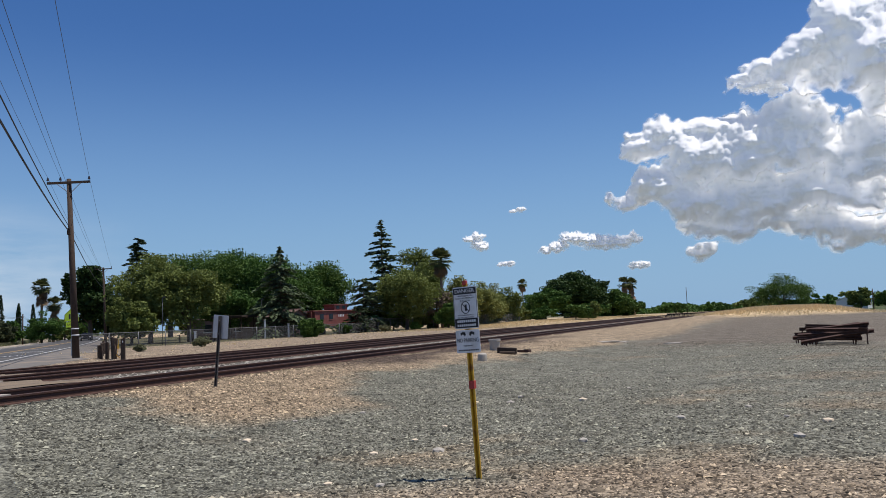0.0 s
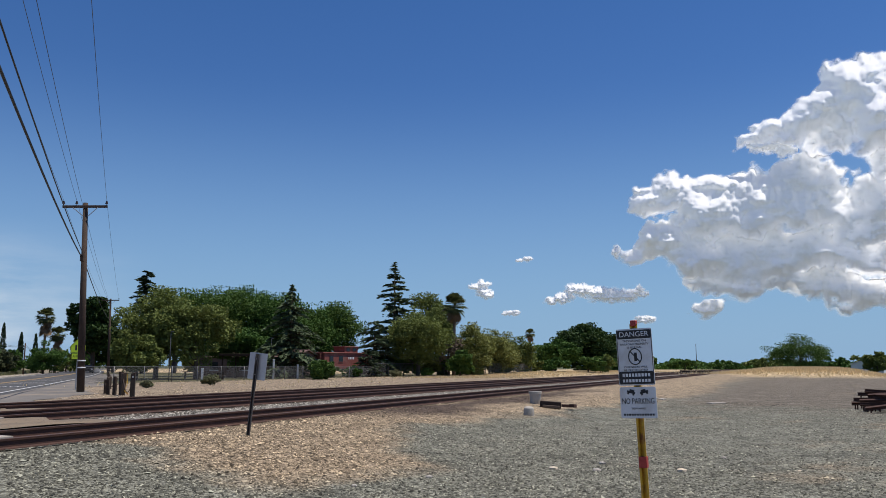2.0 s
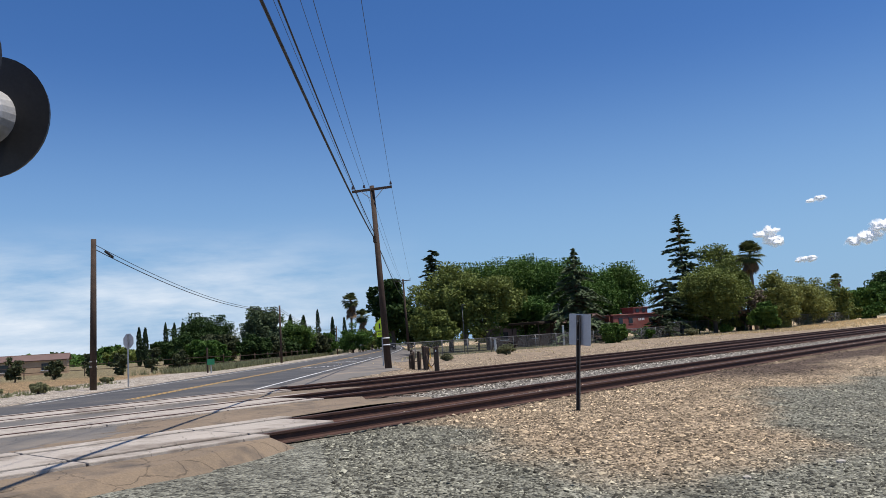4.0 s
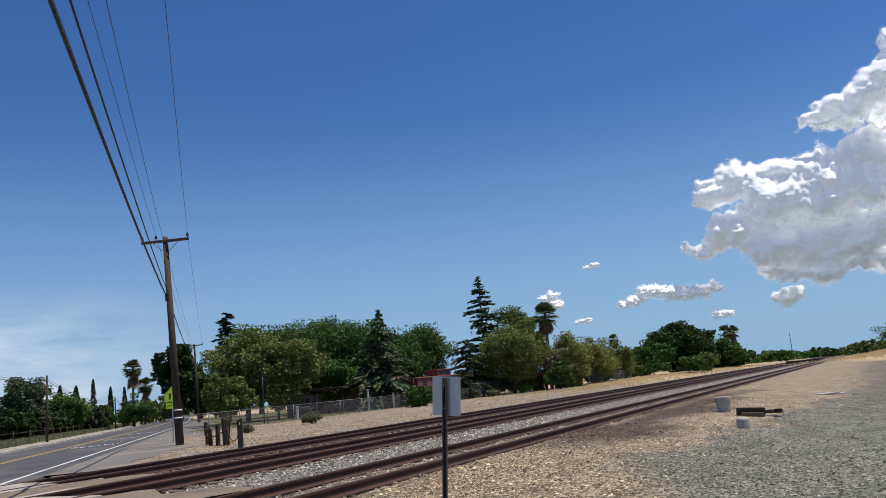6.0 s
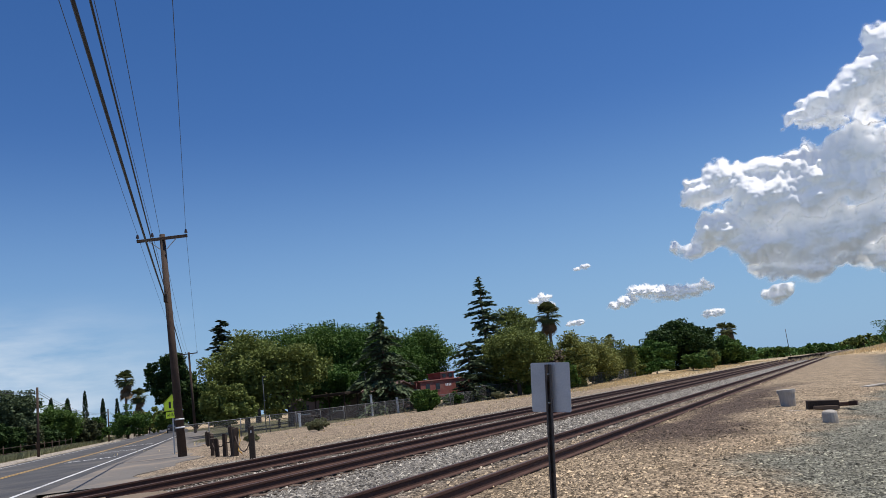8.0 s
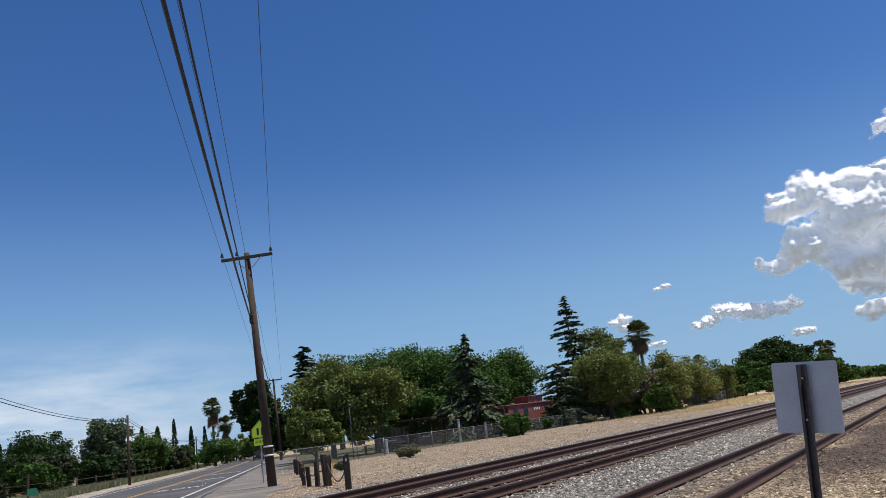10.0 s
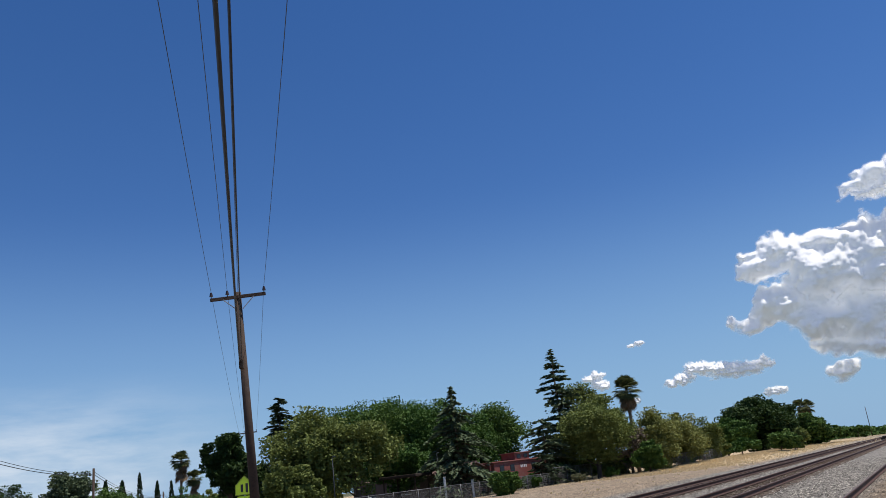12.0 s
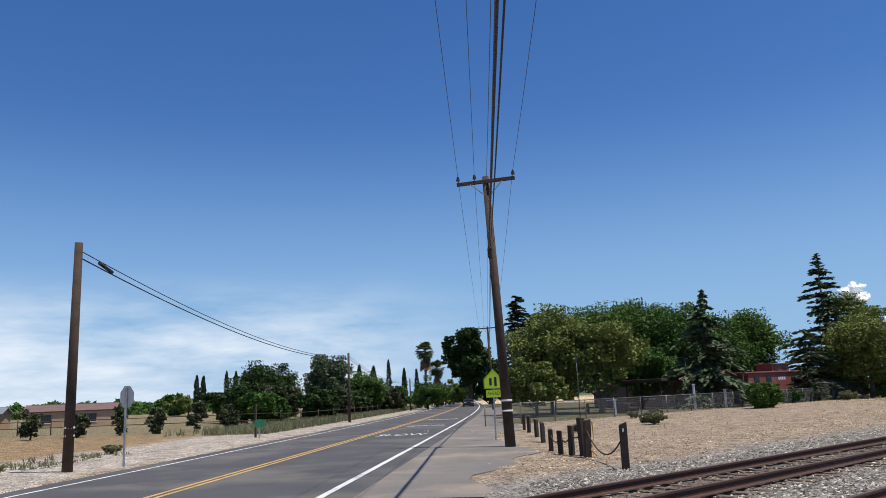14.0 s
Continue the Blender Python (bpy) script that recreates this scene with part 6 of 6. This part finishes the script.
scrap_pile()
for i in range(7):
    a = i - 3
    gz = float(ground_z(84 + a, 150))
    th = thing("stacked_ties", "dark stacked old railway ties in the yard", "railway tie", (84.5 + a * 0.9, 150.2 - a * 0.1, gz), 3 * a, group="stacked ties")
    bm = box((0.85, 2.4, 0.3), Matrix.Translation((0, 0, 0.14)), 0.03)
    part("lower_layer", bm, "dark_wood", th)
    part("upper_layer", box((0.8, 2.3, 0.3), Matrix.Translation((0.05, 0.1, 0.44)) @ pose(0, 0, 0, 0, 0, 4 * a), 0.03), "dark_wood", th)
gz = float(ground_z(7.4, 27.9))
th = thing("concrete_pipe", "short upright pale concrete pipe stub in the gravel", "pipe", (7.4, 27.9, gz), 10)
bm = bmesh.new()
add_tube(bm, (0, 0, -0.1), (0, 0, 0.42), 0.19, 0.22, 20)
add_tube(bm, (0, 0, 0.36), (0, 0, 0.45), 0.245, 0.245, 20)
part("barrel", bm, "concrete", th)
gz = float(ground_z(5.6, 23.3))
th = thing("concrete_stub", "weathered rounded concrete stub in the gravel", "concrete stub", (5.6, 23.3, gz), 0)
bm = bmesh.new()
add_tube(bm, (0, 0, -0.1), (0, 0, 0.2), 0.17, 0.155, 16)
bmesh.ops.create_uvsphere(bm, u_segments=16, v_segments=8, radius=0.155, matrix=Matrix.Translation((0, 0, 0.2)) @ Matrix.Diagonal((1, 1, 0.45, 1)))
part("stub", bm, "concrete", th)
gz = float(ground_z(7.3, 26.4))
for i, (dx, dy, sx, sy, sz, mt, rz) in enumerate(((0.15, 0, 0.75, 0.28, 0.22, "dark_wood", -20), (0.85, 0.1, 0.5, 0.12, 0.1, "rail", 12), (-0.6, 0.1, 0.5, 0.4, 0.05, "concrete", 8), (0.95, -0.1, 0.3, 0.2, 0.12, "rail", 50), (0.1, -0.2, 0.6, 0.12, 0.09, "tie", -10))):
    th = thing("scrap_block", "broken dark timber and rusty scrap lying in the gravel", "scrap", (7.3 + dx, 26.4 + dy, gz), rz, group="scrap by the siding")
    part("block", box((sx, sy, sz), Matrix.Translation((0, 0, sz / 2 - 0.01)) @ pose(0, 0, 0, 0, 4, 0), 0.015), mt, th)
gz = float(ground_z(21.5, 38))
for x, y, a, b, rz in ((16.2, 36.5, 1.3, 0.45, 20), (17.6, 37.5, 0.8, 0.3, 50), (19.2, 35.0, 0.9, 0.4, 10)):
    th = thing("pale_slab", "flat broken pale concrete slab on the gravel", "slab", (x, y, float(ground_z(x, y))), rz, group="pale slabs")
    part("slab", box((a, b, 0.06), Matrix.Translation((0, 0, 0.02)), 0.015), "concrete", th)
for x, y, h in ((165, 288.5, 10.4), (125.6, 112, 11.6), (141, 160, 5.0)):
    th = thing("distant_pole", "thin dark pole standing in the distance", "pole", (x, y, float(ground_z(x, y))), group="distant poles")
    part("pole", tube((0, 0, -0.2), (0, 0, h), 0.14, 0.1, 8), "pole_wood", th)


def car(x, y, rz):
    th = thing("parked_car", "dark grey car on the road in the distance", "car", (x, y, 0.125), rz)
    bm = box((1.78, 4.4, 0.62), Matrix.Translation((0, 0, 0.62)), 0.14)
    part("body", bm, "black", th)
    cab = box((1.55, 2.3, 0.52), Matrix.Translation((0, -0.15, 1.15)), 0.16)
    for v in cab.verts:
        if v.co.z > 1.2:
            v.co.x *= 0.86
            v.co.y = (v.co.y + 0.15) * 0.78 - 0.15
    part("cabin", cab, "window_dark", th, "dark glazed cabin")
    part("roof", box((1.2, 1.4, 0.05), Matrix.Translation((0, -0.15, 1.42)), 0.02), "black", th)
    for sx in (-0.8, 0.8):
        for sy in (-1.35, 1.35):
            w = part("wheel", tube((sx - 0.1, sy, 0.33), (sx + 0.1, sy, 0.33), 0.33, 0.33, 18), "black", th)
            part("rim", tube((sx - 0.105, sy, 0.33), (sx + 0.105, sy, 0.33), 0.19, 0.19, 12), "galv", w)
        part("headlight", box((0.34, 0.06, 0.14), Matrix.Translation((sx * 0.78, -2.18, 0.7)), 0.02), "white_sign", th)
    part("bumper", box((1.7, 0.1, 0.2), Matrix.Translation((0, -2.2, 0.42)), 0.03), "black", th)


car(float(road_x(150)) + 1.8, 150.0, 12)

# ---- loose stones ----


def stones(name, label, mat, xs, ys, size_lo, size_hi, seed, lift=0.0):
    rng = np.random.default_rng(seed)
    n = len(xs)
    base = np.array([(1, 0, 0), (-1, 0, 0), (0, 1, 0), (0, -1, 0), (0, 0, 0.85)], float)
    tri = np.array([(0, 2, 4), (2, 1, 4), (1, 3, 4), (3, 0, 4)])
    v = base[None] * rng.uniform(0.65, 1.25, (n, 5, 3)) + rng.normal(size=(n, 5, 3)) * [0.26, 0.26, 0.16] + rng.normal(size=(n, 1, 3)) * [0.3, 0.3, 0]
    a = rng.uniform(0, 6.283, n)
    ca, sa = np.cos(a)[:, None], np.sin(a)[:, None]
    v = np.stack([v[..., 0] * ca - v[..., 1] * sa, v[..., 0] * sa + v[..., 1] * ca, v[..., 2] * 0.75], -1)
    s = rng.uniform(size_lo, size_hi, n) * rng.uniform(0.6, 1.2, n) / 2
    v = v * s[:, None, None]
    z = ground_z(xs, ys) + s * 0.18 + lift
    v += np.stack([xs, ys, z], -1)[:, None]
    f = (tri[None] + (np.arange(n) * 5)[:, None, None]).reshape(-1, 3)
    me = array_mesh(name, v.reshape(-1, 3), f, mat)
    c = np.repeat(zone_colour(xs, ys) * 0.68, 5, 0)
    me.color_attributes.new("zone", "FLOAT_COLOR", "POINT").data.foreach_set("color", np.concatenate([c, np.ones((len(c), 1))], 1).astype(np.float32).ravel())
    tagged(new(name, me), label, "gravel", kind="stuff")


def free_of_road(x, y):
    off, al = x * N.x + y * N.y, x * D.x + y * D.y
    crossing = (al < np.interp(off, (-22.75, -18.8, -15.0, -12.7, -9.3), (14.3, 12.2, 11.2, 6.6, 2.6))) & (off < -9.2)
    return (x - road_x(y) > 7.6) & ~crossing


rng = np.random.default_rng(77)
# the lot: thick near the way, thinner farther out
n = 620000
px, py = rng.uniform(-11, 22, n), rng.uniform(1, 36, n)
t = np.clip(((px + 1.6) * -6.0 + (py + 3.4) * 18.0) / 360.0, 0, 1)
dist = np.hypot(px + 1.6 + 6.0 * t, py + 3.4 - 18.0 * t)
off = px * N.x + py * N.y
keep = (rng.random(n) < np.clip(1.3 - dist / 14, 0.16, 1)) & free_of_road(px, py) & (off > -12.8) & (dist > 0.6)
px, py = px[keep], py[keep]
big = rng.random(len(px)) < 0.06
stones("fine_gravel_stones", "loose angular grey-green and tan gravel", "zone_stone", px[~big], py[~big], 0.02, 0.05, 78)
stones("coarse_gravel_stones", "larger loose angular stones among the gravel", "zone_stone", px[big], py[big], 0.05, 0.085, 79)
# ballast of the tracks
n = 120000
o, a = rng.uniform(-25.8, -12.7, n), rng.uniform(7, 62, n)
keep = rng.random(n) < np.clip(1.3 - (a - 14) / 40, 0.25, 1)
for c in (-13.85, -18.8, -22.75):
    keep &= (np.abs(o - c) > 1.25) | (rng.random(n) < 0.42)
    keep &= np.abs(np.abs(o - c) - 0.7525) > 0.11
px, py = o * N.x + a * D.x, o * N.y + a * D.y
keep &= free_of_road(px, py)
px, py = px[keep], py[keep]
stones("track_ballast_stones", "angular grey and cream ballast stones along the tracks", "zone_stone", px, py, 0.035, 0.085, 80, 0.02)
# stones beside the posts beyond the tracks
n = 16000
o, a = rng.uniform(-33.5, -25.3, n), rng.uniform(14, 60, n)
px, py = o * N.x + a * D.x, o * N.y + a * D.y
keep = free_of_road(px, py) & (rng.random(n) < np.clip(1 - (-25.3 - o) / 9, 0.05, 1))
stones("pale_gravel_stones", "loose pale gravel beside the far track", "zone_stone", px[keep], py[keep], 0.03, 0.08, 81)

# ---- grass and weeds ----


def tufts(name, label, mat, xs, ys, height, seed, blades=7):
    rng = np.random.default_rng(seed)
    n = len(xs) * blades
    bx, by = np.repeat(xs, blades) + rng.normal(0, 0.08, n), np.repeat(ys, blades) + rng.normal(0, 0.08, n)
    h = height * rng.uniform(0.4, 1.2, n)
    z = ground_z(bx, by) - 0.02
    a = rng.uniform(0, 6.283, n)
    w = 0.02 + 0.02 * rng.random(n)
    lx, ly = rng.normal(0, 0.35, n) * h, rng.normal(0, 0.35, n) * h
    dx, dy = np.cos(a) * w, np.sin(a) * w
    v = np.stack([np.stack([bx - dx, by - dy, z], -1), np.stack([bx + dx, by + dy, z], -1), np.stack([bx + lx + dx * 0.3, by + ly + dy * 0.3, z + h], -1), np.stack([bx + lx - dx * 0.3, by + ly - dy * 0.3, z + h], -1)], 1)
    tagged(new(name, array_mesh(name, v.reshape(-1, 3), np.arange(4 * n).reshape(-1, 4), mat)), label, "grass", kind="stuff")


n = 9000
o, a = rng.normal(-36.5, 3.6, n), rng.uniform(80, 230, n)
tufts("straw_grass", "straw-coloured dry grass on the bank beyond the tracks", "dry_grass", o * N.x + a * D.x, o * N.y + a * D.y, 0.16, 82)
mx, my = rng.normal(0, 7, 3500), rng.normal(0, 4, 3500)
tufts("mound_grass", "straw-coloured dry grass on the low mound", "dry_grass", 87 + mx * 0.81 + my * 0.59, 119 - mx * 0.59 + my * 0.81, 0.45, 83)
vy = rng.uniform(60, 165, 5000)
tufts("verge_grass", "rough dry grass and weeds along the road verge", "weed", road_x(vy) - 7.5 - np.abs(rng.normal(0, 3.0, 5000)), vy, 0.45, 84)
n = 160
o, a = rng.uniform(-48, -28, n), rng.uniform(34, 96, n)
tufts("sparse_grass", "sparse dry grass on the bare field", "dry_grass", o * N.x + a * D.x, o * N.y + a * D.y, 0.14, 85, 5)
vy = rng.uniform(26, 44, 260)
tufts("near_verge_weeds", "dry weeds at the edge of the road", "weed", road_x(vy) - 8.2 - np.abs(rng.normal(0, 1.6, 260)), vy, 0.14, 86)
for i, (x, y, r) in enumerate(((-6.3, 56.5, 0.75), (-9.6, 50.5, 0.45), (-7.0, 66.5, 0.5), (12.8, 95.5, 0.9), (-28.5, 44.5, 0.4), (-27.4, 33.5, 0.55), (-26.2, 35.2, 0.5))):
    broadleaf(x, y, 0.1 + r * 1.1, r, "weed", 300 + i, "round grey-green weed clump on bare dirt", "weed_clump", low=0.0, clumps=46, leaf=0.07, per=120, group="weed clumps", shrub=True)
rl = random.Random(3)
for i in range(26):
    x, y = rl.uniform(-5, 8), rl.uniform(3.5, 14)
    if x - float(road_x(y)) < 8.5:
        continue
    bm = bmesh.new()
    bmesh.ops.create_icosphere(bm, subdivisions=1, radius=1.0)
    for v in bm.verts:
        v.co = Vector((v.co.x * 1.3, v.co.y, v.co.z * 0.6)) * rl.uniform(0.75, 1.1)
    sc = rl.uniform(0.04, 0.085)
    bmesh.ops.scale(bm, vec=(sc, sc, sc), verts=bm.verts)
    ob = part("rock", bm, "concrete" if i % 3 else "stone_tan")
    ob.matrix_world = pose(x, y, float(ground_z(x, y)) + sc * 0.2, 0, 0, rl.uniform(0, 360))
    tagged(ob, "pale loose rock lying on the gravel", "rock", "loose pale rocks")
